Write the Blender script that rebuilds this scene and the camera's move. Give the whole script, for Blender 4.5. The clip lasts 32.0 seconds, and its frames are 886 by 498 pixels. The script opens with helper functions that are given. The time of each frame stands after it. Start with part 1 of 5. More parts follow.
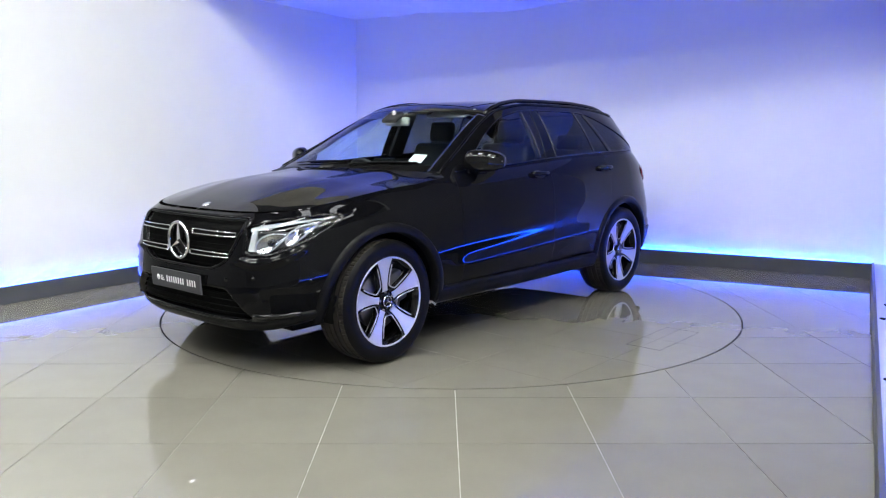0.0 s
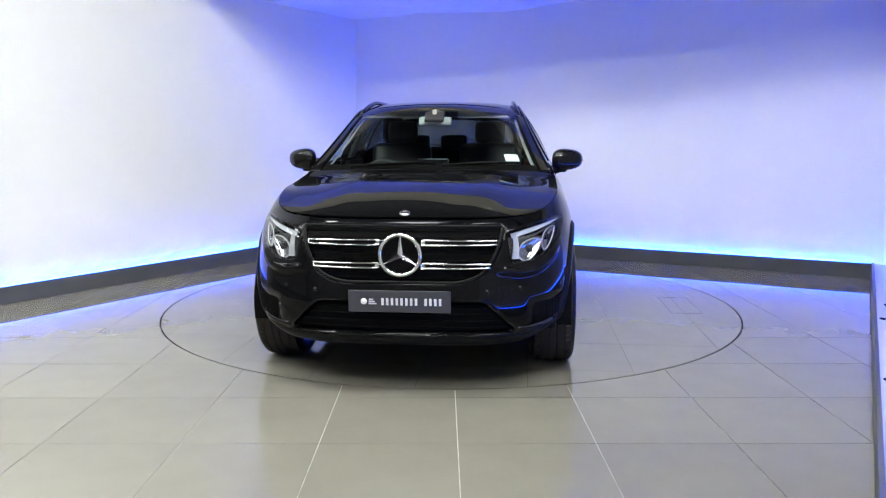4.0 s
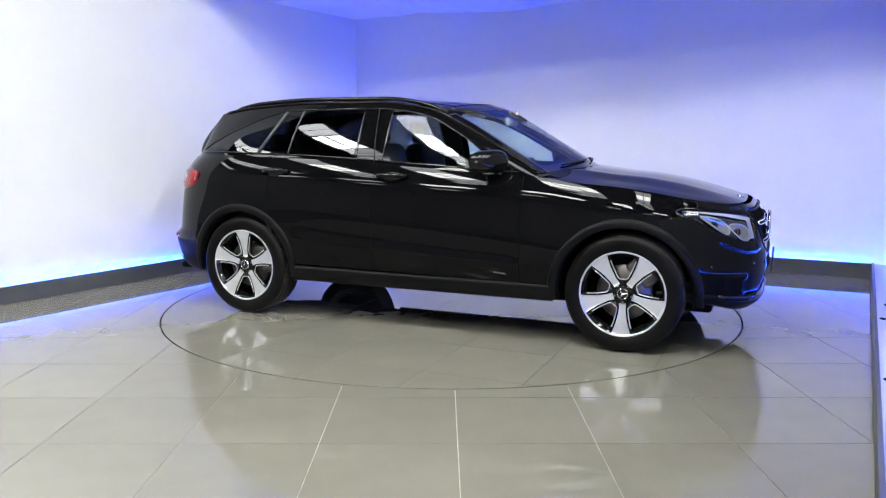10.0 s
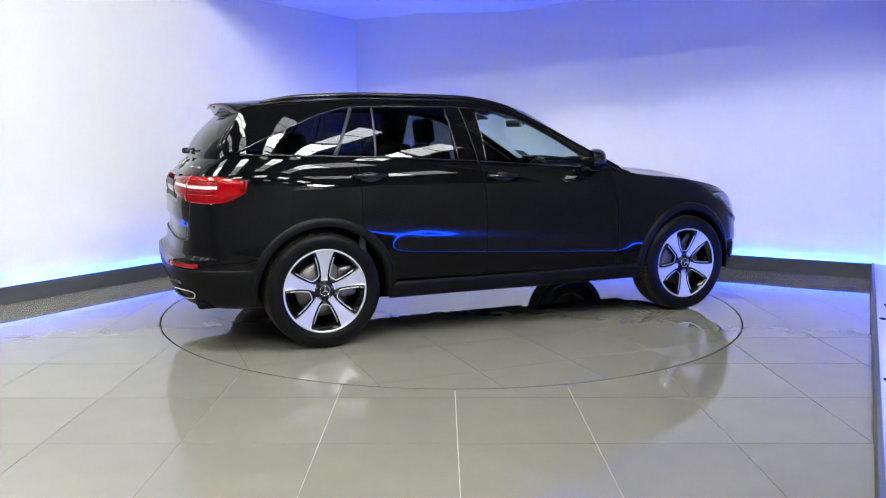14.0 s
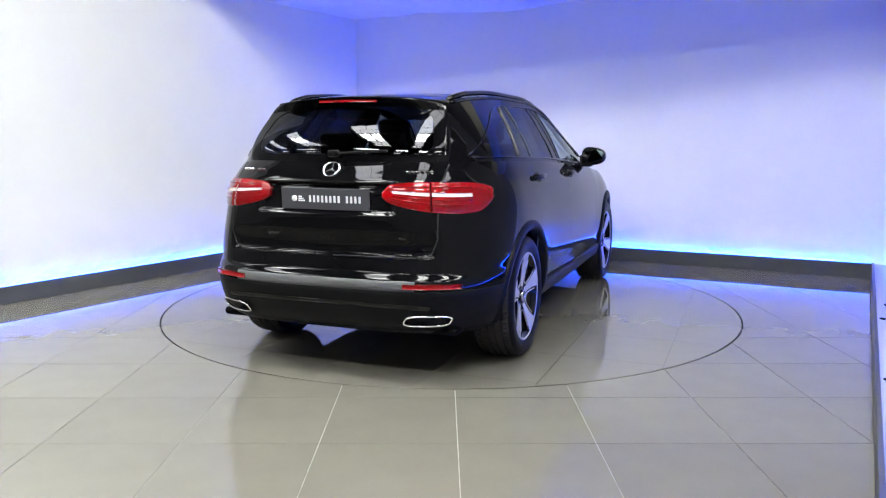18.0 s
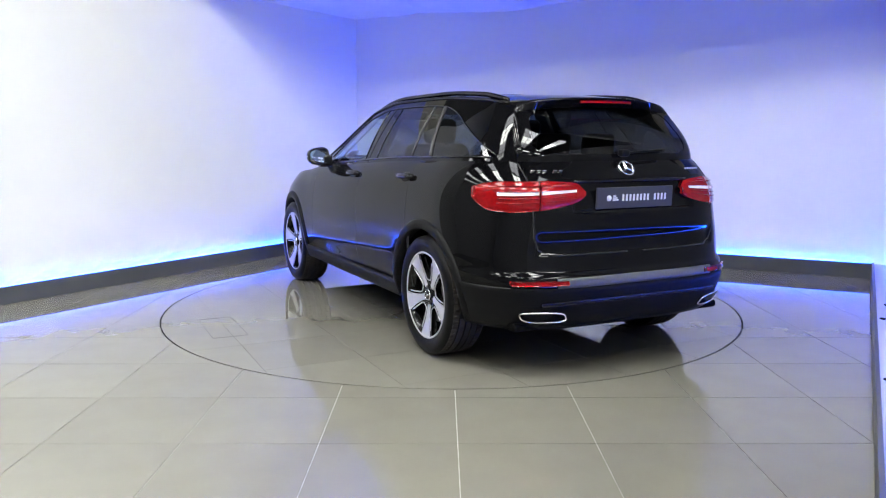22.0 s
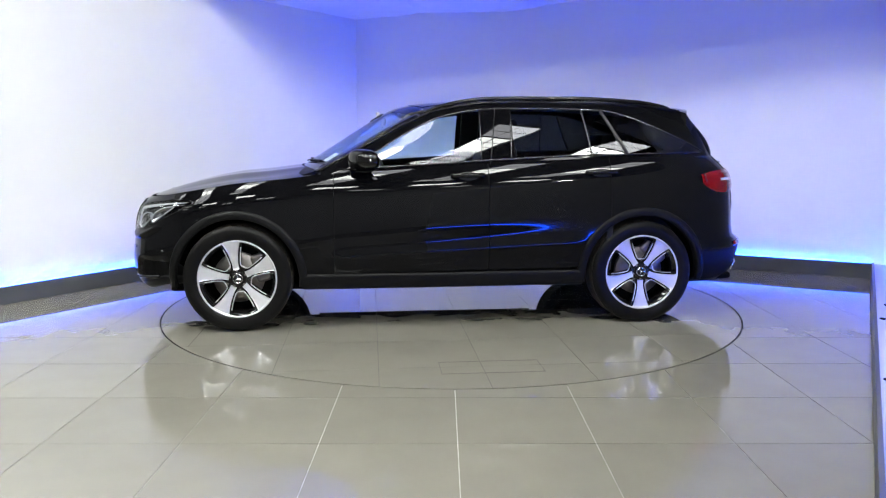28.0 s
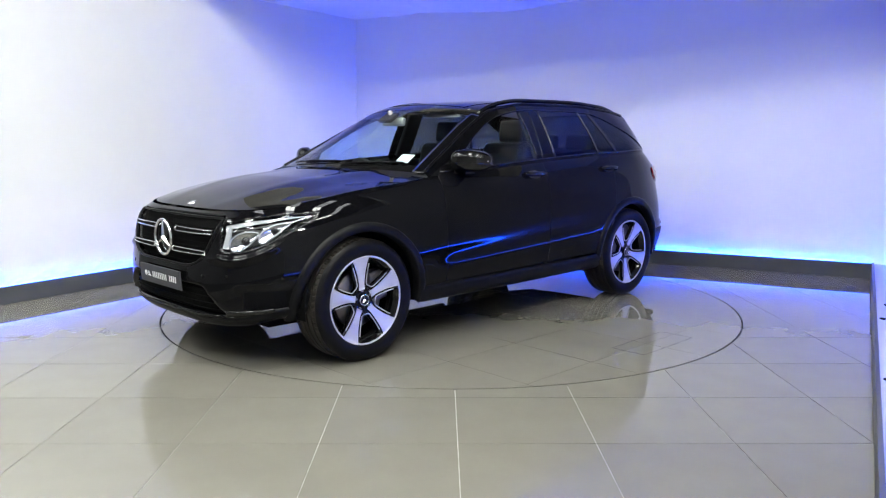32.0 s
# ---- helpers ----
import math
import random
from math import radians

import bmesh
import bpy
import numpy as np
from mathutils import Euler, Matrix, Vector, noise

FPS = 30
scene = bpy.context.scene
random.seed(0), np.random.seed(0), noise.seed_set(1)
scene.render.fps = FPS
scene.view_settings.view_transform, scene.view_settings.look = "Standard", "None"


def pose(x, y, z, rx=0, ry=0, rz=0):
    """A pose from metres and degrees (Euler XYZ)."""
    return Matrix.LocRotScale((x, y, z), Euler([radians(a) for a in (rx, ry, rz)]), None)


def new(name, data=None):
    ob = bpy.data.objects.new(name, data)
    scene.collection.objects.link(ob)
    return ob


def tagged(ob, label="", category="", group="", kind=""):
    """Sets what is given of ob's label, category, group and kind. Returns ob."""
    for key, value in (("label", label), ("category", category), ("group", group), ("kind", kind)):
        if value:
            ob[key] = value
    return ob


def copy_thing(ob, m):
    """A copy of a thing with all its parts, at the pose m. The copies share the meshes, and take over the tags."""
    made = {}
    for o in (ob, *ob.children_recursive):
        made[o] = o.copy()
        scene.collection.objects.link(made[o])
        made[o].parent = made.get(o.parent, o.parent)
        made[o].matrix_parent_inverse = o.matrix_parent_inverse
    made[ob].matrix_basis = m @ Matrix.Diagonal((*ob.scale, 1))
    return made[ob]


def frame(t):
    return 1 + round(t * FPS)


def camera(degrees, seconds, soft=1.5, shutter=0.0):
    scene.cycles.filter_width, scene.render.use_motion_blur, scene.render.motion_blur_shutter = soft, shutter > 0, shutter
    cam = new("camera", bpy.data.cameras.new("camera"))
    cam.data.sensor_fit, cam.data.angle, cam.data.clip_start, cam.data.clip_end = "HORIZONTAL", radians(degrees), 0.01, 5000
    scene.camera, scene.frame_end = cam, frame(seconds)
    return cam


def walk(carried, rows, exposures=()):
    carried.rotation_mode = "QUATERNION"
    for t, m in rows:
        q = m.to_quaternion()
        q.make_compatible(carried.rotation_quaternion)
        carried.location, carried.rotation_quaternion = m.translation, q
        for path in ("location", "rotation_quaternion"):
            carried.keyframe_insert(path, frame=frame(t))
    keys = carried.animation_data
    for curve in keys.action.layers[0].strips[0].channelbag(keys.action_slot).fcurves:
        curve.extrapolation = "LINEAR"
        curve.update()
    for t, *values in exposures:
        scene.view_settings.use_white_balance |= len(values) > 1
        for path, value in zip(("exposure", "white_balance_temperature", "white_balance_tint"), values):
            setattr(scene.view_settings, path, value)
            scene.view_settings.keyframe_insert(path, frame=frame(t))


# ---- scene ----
# camera: fixed on a tripod in front of the turntable
cam = camera(59.36, 32.0, soft=1.2)
EYE = (0.0, -6.273, 1.336)
CAM_POSE = pose(*EYE, 90 - 8.141, 0, 0.553)
walk(cam, [(0.0, CAM_POSE), (32.0, CAM_POSE)])
scene.view_settings.exposure = 0.0

# ---- plan (metres): the turntable's centre is the origin ----
CORNER = Vector((-1.19, 3.75))
L_DIR = Vector((-2.459, -3.885)).normalized()
RIGHT_END = Vector((4.05, 1.144))
S_DIR = Vector((-2.457, -4.648)).normalized()
R_DIR = (RIGHT_END - CORNER).normalized()
CEIL = 2.80
HALL = 5.6
LEDGE_H = 0.148
FASCIA = 3.25
TABLE_R = 2.248
TILE = 0.613
LED_POWER = 160.0
SKY_POWER = 70.0

world = bpy.data.worlds.new("world")
scene.world = world
world.use_nodes = True
world.node_tree.nodes["Background"].inputs[0].default_value = (0.02, 0.02, 0.025, 1)
world.node_tree.nodes["Background"].inputs[1].default_value = 0.3


# ---- materials ----
def mat(name, color, rough=0.5, metal=0.0, coat=0.0, spec=0.5, noise_amt=0.0, noise_scale=8.0, bump=0.0, bump_scale=60.0,
        rough_var=0.0, coat_ior=1.5, emit=None, emit_power=0.0, transmission=0.0, ior=1.45, alpha=1.0, island=0.0):
    m = bpy.data.materials.new(name)
    m.use_nodes = True
    nt = m.node_tree
    b = nt.nodes["Principled BSDF"]
    b.inputs["Base Color"].default_value = (*color, 1)
    b.inputs["Roughness"].default_value = rough
    b.inputs["Metallic"].default_value = metal
    b.inputs["Coat Weight"].default_value = coat
    b.inputs["Coat Roughness"].default_value = 0.02
    b.inputs["Coat IOR"].default_value = coat_ior
    b.inputs["Specular IOR Level"].default_value = spec
    b.inputs["Transmission Weight"].default_value = transmission
    b.inputs["IOR"].default_value = ior
    b.inputs["Alpha"].default_value = alpha
    if emit:
        b.inputs["Emission Color"].default_value = (*emit, 1)
        b.inputs["Emission Strength"].default_value = emit_power
    tc = nt.nodes.new("ShaderNodeTexCoord")
    if noise_amt or rough_var:
        n1 = nt.nodes.new("ShaderNodeTexNoise")
        n1.inputs["Scale"].default_value = noise_scale
        n1.inputs["Detail"].default_value = 6
        nt.links.new(tc.outputs["Object"], n1.inputs["Vector"])
        n2 = nt.nodes.new("ShaderNodeTexNoise")
        n2.inputs["Scale"].default_value = noise_scale * 0.13
        n2.inputs["Detail"].default_value = 3
        nt.links.new(tc.outputs["Object"], n2.inputs["Vector"])
        mx = nt.nodes.new("ShaderNodeMath")
        mx.operation = "ADD"
        nt.links.new(n1.outputs["Fac"], mx.inputs[0])
        nt.links.new(n2.outputs["Fac"], mx.inputs[1])
        if noise_amt:
            mr = nt.nodes.new("ShaderNodeMapRange")
            mr.inputs["From Min"].default_value, mr.inputs["From Max"].default_value = 0.6, 1.4
            mr.inputs["To Min"].default_value, mr.inputs["To Max"].default_value = 1 - noise_amt, 1 + noise_amt
            nt.links.new(mx.outputs[0], mr.inputs["Value"])
            sc = nt.nodes.new("ShaderNodeVectorMath")
            sc.operation = "SCALE"
            sc.inputs[0].default_value = color
            nt.links.new(mr.outputs[0], sc.inputs["Scale"])
            src = sc
            if island:
                oi = nt.nodes.new("ShaderNodeObjectInfo")
                mr3 = nt.nodes.new("ShaderNodeMapRange")
                mr3.inputs["To Min"].default_value, mr3.inputs["To Max"].default_value = 1 - island, 1 + island
                nt.links.new(oi.outputs["Random"], mr3.inputs["Value"])
                sc2 = nt.nodes.new("ShaderNodeVectorMath")
                sc2.operation = "SCALE"
                nt.links.new(sc.outputs[0], sc2.inputs[0])
                nt.links.new(mr3.outputs[0], sc2.inputs["Scale"])
                src = sc2
            nt.links.new(src.outputs[0], b.inputs["Base Color"])
        if rough_var:
            mr2 = nt.nodes.new("ShaderNodeMapRange")
            mr2.inputs["From Min"].default_value, mr2.inputs["From Max"].default_value = 0.6, 1.4
            mr2.inputs["To Min"].default_value = max(0.0, rough - rough_var)
            mr2.inputs["To Max"].default_value = rough + rough_var
            nt.links.new(mx.outputs[0], mr2.inputs["Value"])
            nt.links.new(mr2.outputs[0], b.inputs["Roughness"])
    if bump:
        n3 = nt.nodes.new("ShaderNodeTexNoise")
        n3.inputs["Scale"].default_value = bump_scale
        n3.inputs["Detail"].default_value = 4
        nt.links.new(tc.outputs["Object"], n3.inputs["Vector"])
        bp = nt.nodes.new("ShaderNodeBump")
        bp.inputs["Strength"].default_value = bump
        bp.inputs["Distance"].default_value = 0.01
        nt.links.new(n3.outputs["Fac"], bp.inputs["Height"])
        nt.links.new(bp.outputs[0], b.inputs["Normal"])
    return m


def thin_glass(name, tint):
    """A clear thin pane: straight through, with a mirror gloss that grows towards grazing."""
    m = bpy.data.materials.new(name)
    m.use_nodes = True
    nt = m.node_tree
    nt.nodes.clear()
    out = nt.nodes.new("ShaderNodeOutputMaterial")
    mx = nt.nodes.new("ShaderNodeMixShader")
    tr = nt.nodes.new("ShaderNodeBsdfTransparent")
    gl = nt.nodes.new("ShaderNodeBsdfGlossy")
    lw = nt.nodes.new("ShaderNodeLayerWeight")
    lw.inputs["Blend"].default_value = 0.5
    pw = nt.nodes.new("ShaderNodeMath")
    pw.operation = "POWER"
    pw.inputs[1].default_value = 5.0
    fr = nt.nodes.new("ShaderNodeMath")
    fr.operation = "MULTIPLY_ADD"
    fr.inputs[1].default_value, fr.inputs[2].default_value = 0.95, 0.05
    nt.links.new(lw.outputs["Facing"], pw.inputs[0])
    nt.links.new(pw.outputs[0], fr.inputs[0])
    tr.inputs["Color"].default_value = (*tint, 1)
    gl.inputs["Roughness"].default_value = 0.01
    nt.links.new(fr.outputs[0], mx.inputs[0])
    nt.links.new(tr.outputs[0], mx.inputs[1])
    nt.links.new(gl.outputs[0], mx.inputs[2])
    nt.links.new(mx.outputs[0], out.inputs["Surface"])
    return m


M_WALL = mat("wall_paint", (0.80, 0.80, 0.80), 0.55, noise_amt=0.02, noise_scale=3.0, bump=0.05, bump_scale=90)
M_CEIL = mat("ceiling_sheet", (0.78, 0.78, 0.78), 0.35, noise_amt=0.04, noise_scale=2.0, bump=0.25, bump_scale=2.2)
# grey in place of white: darkens the flank's reflections and the ledge's glare
M_SIDE = mat("toned_down_side", (0.42, 0.42, 0.43), 0.55, noise_amt=0.03, noise_scale=3.0, bump=0.05, bump_scale=90)
M_FASCIA = mat("fascia_board", (0.36, 0.34, 0.28), 0.6, noise_amt=0.08, noise_scale=2.0)
M_HALL = mat("hall_paint", (0.25, 0.25, 0.256), 0.7, noise_amt=0.12, noise_scale=2.0)
M_HALLROOF = mat("hall_roof_metal", (0.02, 0.02, 0.022), 0.6, noise_amt=0.15, noise_scale=3.0)
M_TILE = mat("porcelain_tile", (0.170, 0.161, 0.136), 0.012, noise_amt=0.06, noise_scale=5.0, rough_var=0.008, spec=0.8, island=0.025)
M_GROUT = mat("grout", (0.30, 0.29, 0.27), 0.8, noise_amt=0.5, noise_scale=14.0)
M_DARKFLOOR = mat("dark_hall_floor", (0.018, 0.018, 0.019), 0.5, noise_amt=0.2, noise_scale=4.0)
M_GAP = mat("dark_gap", (0.012, 0.012, 0.012), 0.8)
M_LEDGE = mat("charcoal_skirting", (0.075, 0.078, 0.085), 0.45, noise_amt=0.12, noise_scale=6.0, rough_var=0.08)
M_LED = mat("blue_led", (0.1, 0.2, 0.9), 0.4, emit=(0.006, 0.065, 1.0), emit_power=LED_POWER)
M_LED_SOFT = mat("soft_blue_led", (0.1, 0.2, 0.9), 0.4, emit=(0.006, 0.065, 1.0), emit_power=LED_POWER * 0.75)
M_LED_SIDE = mat("side_blue_led", (0.1, 0.2, 0.9), 0.4, emit=(0.006, 0.065, 1.0), emit_power=LED_POWER * 0.65)
M_SKY = mat("skylight_panel", (0.9, 0.9, 0.9), 0.4, emit=(0.95, 0.98, 0.93), emit_power=SKY_POWER * 0.94)
M_SKY_KEY = mat("bright_skylight_panel", (0.9, 0.9, 0.9), 0.4, emit=(0.95, 0.98, 0.93), emit_power=SKY_POWER * 8.2)
M_SKY_DIM = mat("dim_skylight_panel", (0.9, 0.9, 0.9), 0.4, emit=(0.95, 0.97, 1.0), emit_power=SKY_POWER * 0.20)
M_SKY_SMALL = mat("small_skylight_panel", (0.9, 0.9, 0.9), 0.4, emit=(0.95, 0.98, 0.95), emit_power=SKY_POWER * 0.28)
M_SKY_LONG = mat("long_skylight_panel", (0.9, 0.9, 0.9), 0.4, emit=(0.95, 0.98, 0.93), emit_power=SKY_POWER * 0.90)
M_PAINT = mat("black_car_paint", (0.003, 0.003, 0.0035), 0.3, coat=1.0, coat_ior=1.28, spec=0.0)
M_GLOSSBLK = mat("gloss_black_trim", (0.004, 0.004, 0.004), 0.04, spec=0.42)
M_CLAD = mat("grained_black_plastic", (0.005, 0.005, 0.0053), 0.42, spec=0.13, noise_amt=0.12, noise_scale=40, bump=0.05, bump_scale=600)
M_BUMPER = mat("satin_bumper_plastic", (0.085, 0.085, 0.088), 0.38, noise_amt=0.1, noise_scale=40, spec=0.4)
M_DARK = mat("matt_black_underbody", (0.004, 0.004, 0.004), 0.75, spec=0.05, noise_amt=0.2)
M_RUBBER = mat("tyre_rubber", (0.0045, 0.0043, 0.0042), 0.42, spec=0.13, noise_amt=0.18, noise_scale=30, rough_var=0.08, bump=0.04, bump_scale=200)
M_TREAD = mat("dusty_tread_rubber", (0.030, 0.026, 0.021), 0.7, noise_amt=0.25, noise_scale=25, spec=0.25)
M_ALLOY = mat("machined_alloy", (0.60, 0.60, 0.62), 0.34, metal=0.55, rough_var=0.05, noise_scale=30)
M_CHROME = mat("chrome", (0.86, 0.86, 0.87), 0.06, metal=1.0)
M_STEEL = mat("cast_steel", (0.19, 0.175, 0.165), 0.38, metal=1.0, noise_amt=0.15, noise_scale=40)
M_SATIN = mat("satin_grey_trim", (0.05, 0.05, 0.052), 0.3, metal=0.6)
M_GLASS = thin_glass("window_glass", (0.68, 0.79, 0.79))
M_TINT = thin_glass("privacy_glass", (0.13, 0.14, 0.155))
M_DARKGLASS = mat("dark_roof_glass", (0.006, 0.006, 0.007), 0.02)
M_RED = mat("red_lens", (0.21, 0.0015, 0.003), 0.10, coat=1.0, coat_ior=1.3, spec=0.15, noise_amt=0.25, noise_scale=60)
M_REDDK = mat("dark_red_lens", (0.20, 0.002, 0.004), 0.08, coat=0.3, spec=0.2)
M_WHITELENS = mat("clear_lens_strip", (0.72, 0.58, 0.58), 0.12, coat=1.0)
M_LENS = thin_glass("headlamp_lens", (0.95, 0.96, 0.97))
M_REFL = mat("headlamp_reflector", (0.55, 0.56, 0.58), 0.12, metal=1.0)
M_BOWL = mat("headlamp_housing", (0.10, 0.10, 0.105), 0.25, metal=0.5)
M_TRIM = mat("dark_metal_trim", (0.07, 0.07, 0.073), 0.16, metal=1.0)
M_DRL = mat("white_light_guide", (0.31, 0.32, 0.335), 0.25, coat=0.3)
M_PLATE = mat("charcoal_plate", (0.050, 0.050, 0.056), 0.5, spec=0.15, noise_amt=0.05)
M_INK = mat("white_print", (0.62, 0.62, 0.62), 0.45)
M_SEAT = mat("black_leather", (0.020, 0.019, 0.019), 0.45, noise_amt=0.2, noise_scale=20, bump=0.1, bump_scale=120)
M_DASH = mat("soft_dash_plastic", (0.018, 0.018, 0.019), 0.6, noise_amt=0.1)
M_LINER = mat("grey_headliner", (0.42, 0.41, 0.38), 0.85, noise_amt=0.05, noise_scale=50)
M_PAPER = mat("white_sticker", (0.85, 0.85, 0.85), 0.5)
M_MIRROR = mat("mirror_glass", (0.9, 0.9, 0.92), 0.01, metal=1.0)


# ---- mesh helpers ----
def thing(name, label, category, group="", kind=""):
    ob = new(name)
    ob.empty_display_size = 0.1
    return tagged(ob, label, category, group, kind)


def raw(name, verts, faces, material, parent=None, label="", smooth=True):
    me = bpy.data.meshes.new(name)
    me.from_pydata([tuple(v) for v in verts], [], [tuple(f) for f in faces])
    me.materials.append(material)
    me.polygons.foreach_set("use_smooth", [smooth] * len(me.polygons))
    me.update()
    ob = new(name, me)
    if parent:
        ob.parent = parent
    if label:
        ob["label"] = label
    return ob


def part(name, bm, material, parent=None, label="", smooth=False):
    bmesh.ops.recalc_face_normals(bm, faces=bm.faces)
    me = bpy.data.meshes.new(name)
    bm.to_mesh(me)
    bm.free()
    me.materials.append(material)
    me.polygons.foreach_set("use_smooth", [smooth] * len(me.polygons))
    ob = new(name, me)
    if parent:
        ob.parent = parent
    if label:
        ob["label"] = label
    return ob


def rbox(sx, sy, sz, bevel=0.01, m=None, seg=2):
    bm = bmesh.new()
    bmesh.ops.create_cube(bm, size=1.0)
    bmesh.ops.scale(bm, vec=(sx, sy, sz), verts=bm.verts)
    if bevel > 0:
        bmesh.ops.bevel(bm, geom=list(bm.edges), offset=bevel, segments=seg, affect="EDGES", profile=0.5)
    if m is not None:
        bmesh.ops.transform(bm, matrix=m, verts=bm.verts)
    return bm


def join(*bms):
    out = bmesh.new()
    for b in bms:
        me = bpy.data.meshes.new("tmp")
        b.to_mesh(me)
        b.free()
        out.from_mesh(me)
        bpy.data.meshes.remove(me)
    return out


def grid(f, nu, nv, keep=None):
    """Vertices and quads of f(i/nu, j/nv)."""
    vs = [f(i / nu, j / nv) for j in range(nv + 1) for i in range(nu + 1)]
    fs = []
    for j in range(nv):
        for i in range(nu):
            if keep is None or keep((i + 0.5) / nu, (j + 0.5) / nv):
                a = j * (nu + 1) + i
                fs.append((a, a + 1, a + nu + 2, a + nu + 1))
    return vs, fs


def slab(f, nu, nv, depth, back):
    """A sheet with a rim: f and the same sheet shifted by depth along back(u, v)."""
    vs, fs = grid(f, nu, nv)
    n = len(vs)
    vb = [Vector(f(i / nu, j / nv)) + Vector(back(i / nu, j / nv)) * depth for j in range(nv + 1) for i in range(nu + 1)]
    ring = [i for i in range(nu)] + [j * (nu + 1) + nu for j in range(nv)] + [nv * (nu + 1) + i for i in range(nu, 0, -1)] + [j * (nu + 1) for j in range(nv, 0, -1)]
    rim = [(ring[k], ring[(k + 1) % len(ring)], ring[(k + 1) % len(ring)] + n, ring[k] + n) for k in range(len(ring))]
    return [*vs, *vb], fs + [(a + n, d + n, c + n, b + n) for a, b, c, d in fs] + rim


def tube(pts, r, closed=False, n=8, flat=1.0, up=(0, 0, 1)):
    """A tube of radius r through pts; flat squeezes it along up."""
    pts = [Vector(p) for p in pts]
    vs, fs = [], []
    k = len(pts)
    upv = Vector(up)
    for i, p in enumerate(pts):
        a = pts[(i - 1) % k] if closed or i else p
        b = pts[(i + 1) % k] if closed or i < k - 1 else p
        t = (b - a).normalized()
        s = t.cross(upv)
        if s.length < 1e-4:
            s = t.cross(Vector((1, 0, 0)))
        s.normalize()
        u = s.cross(t)
        for j in range(n):
            w = 2 * math.pi * j / n
            vs.append(p + s * (r * math.cos(w)) + u * (r * flat * math.sin(w)))
    for i in range(k if closed else k - 1):
        for j in range(n):
            a, b = i * n + j, i * n + (j + 1) % n
            c, d = ((i + 1) % k) * n + (j + 1) % n, ((i + 1) % k) * n + j
            fs.append((a, b, c, d))
    if not closed:
        fs += [tuple(range(n - 1, -1, -1)), tuple(range((k - 1) * n, k * n))]
    return vs, fs


def revolve(profile, seg=64, axis="y", mod=None):
    """Turns (r, a) pairs about the axis y; mod(k, i) changes the radius."""
    vs, fs = [], []
    m = len(profile)
    for k in range(seg):
        w = 2 * math.pi * k / seg
        for i, (r, a) in enumerate(profile):
            rr = r + (mod(k, i) if mod else 0)
            vs.append((rr * math.cos(w), a, rr * math.sin(w)))
    for k in range(seg):
        for i in range(m - 1):
            a, b = k * m + i, k * m + i + 1
            c, d = ((k + 1) % seg) * m + i + 1, ((k + 1) % seg) * m + i
            fs.append((a, b, c, d))
    return vs, fs


def smooth_curve(pts):
    """A smooth monotone-safe interpolation through (x, y, ...) rows sorted by x."""
    xs = np.array([p[0] for p in pts], float)
    ys = np.array([p[1] for p in pts], float)
    h = np.diff(xs)
    d = np.diff(ys) / h
    m = np.zeros(len(xs))
    m[1:-1] = np.where(d[:-1] * d[1:] > 0, 2 * d[:-1] * d[1:] / (d[:-1] + d[1:] + 1e-12), 0.0)
    m[0], m[-1] = d[0], d[-1]

    def f(x):
        x = min(max(float(x), xs[0]), xs[-1])
        i = min(int(np.searchsorted(xs, x, side="right")) - 1, len(h) - 1)
        t = (x - xs[i]) / h[i]
        return float((2 * t**3 - 3 * t**2 + 1) * ys[i] + (t**3 - 2 * t**2 + t) * h[i] * m[i] + (3 * t**2 - 2 * t**3) * ys[i + 1] + (t**3 - t**2) * h[i] * m[i + 1])
    return f


def sstep(a, b, x):
    t = min(max((x - a) / (b - a), 0.0), 1.0)
    return t * t * (3 - 2 * t)


# ---- the room ----
def wall_prism(name, a, b, z0, z1, thick, material, label):
    """An upright wall from a to b; its inner face runs along a-b and its body lies to the right of that way."""
    a, b = Vector(a), Vector(b)
    n = Vector(((b - a).y, -(b - a).x)).normalized() * thick
    c = [a, b, b + n, a + n]
    vs = [(p.x, p.y, z) for z in (z0, z1) for p in c]
    fs = [(0, 1, 2, 3), (4, 7, 6, 5), (0, 4, 5, 1), (1, 5, 6, 2), (2, 6, 7, 3), (3, 7, 4, 0)]
    ob = raw(name, vs, fs, material, None, "", False)
    return tagged(ob, label, "wall", "", "structure")


LEFT_END = CORNER + L_DIR * 16.4
SIDE_FOOT = RIGHT_END.copy()
RIGHT_END = RIGHT_END + R_DIR * 0.16
SIDE_END = RIGHT_END + S_DIR * 3.2
WALL_L_END = CORNER + L_DIR * 4.75
wall_prism("wall_left", CORNER, WALL_L_END, 0, HALL, 0.2, M_WALL, "smooth white painted showroom wall lit blue from below")
wall_prism("wall_back", RIGHT_END, CORNER, 0, HALL, 0.2, M_WALL, "smooth white painted showroom wall lit blue from below")
wall_prism("wall_side", SIDE_END, RIGHT_END, 0, HALL, 0.2, M_SIDE, "side wall of the stage, greyed to darken its reflection")
# unseen end piece, added low so the bright rooflight passes over it
wall_prism("wall_side_end", SIDE_END + S_DIR * 4.3, SIDE_END, 0, 2.4, 0.2, M_SIDE, "unseen greyed end of the side wall, kept low to let light pass")
HX1, HY0 = 7.0, -10.0
wall_prism("wall_hall_return", (HX1, SIDE_END.y + 0.02), (SIDE_END.x + 0.19, SIDE_END.y + 0.02), 0, HALL, 0.2, M_HALL, "plain grey painted hall wall")
wall_prism("wall_hall_right", (HX1, HY0), (HX1, SIDE_END.y + 0.02), 0, HALL, 0.2, M_HALL, "plain grey painted hall wall")
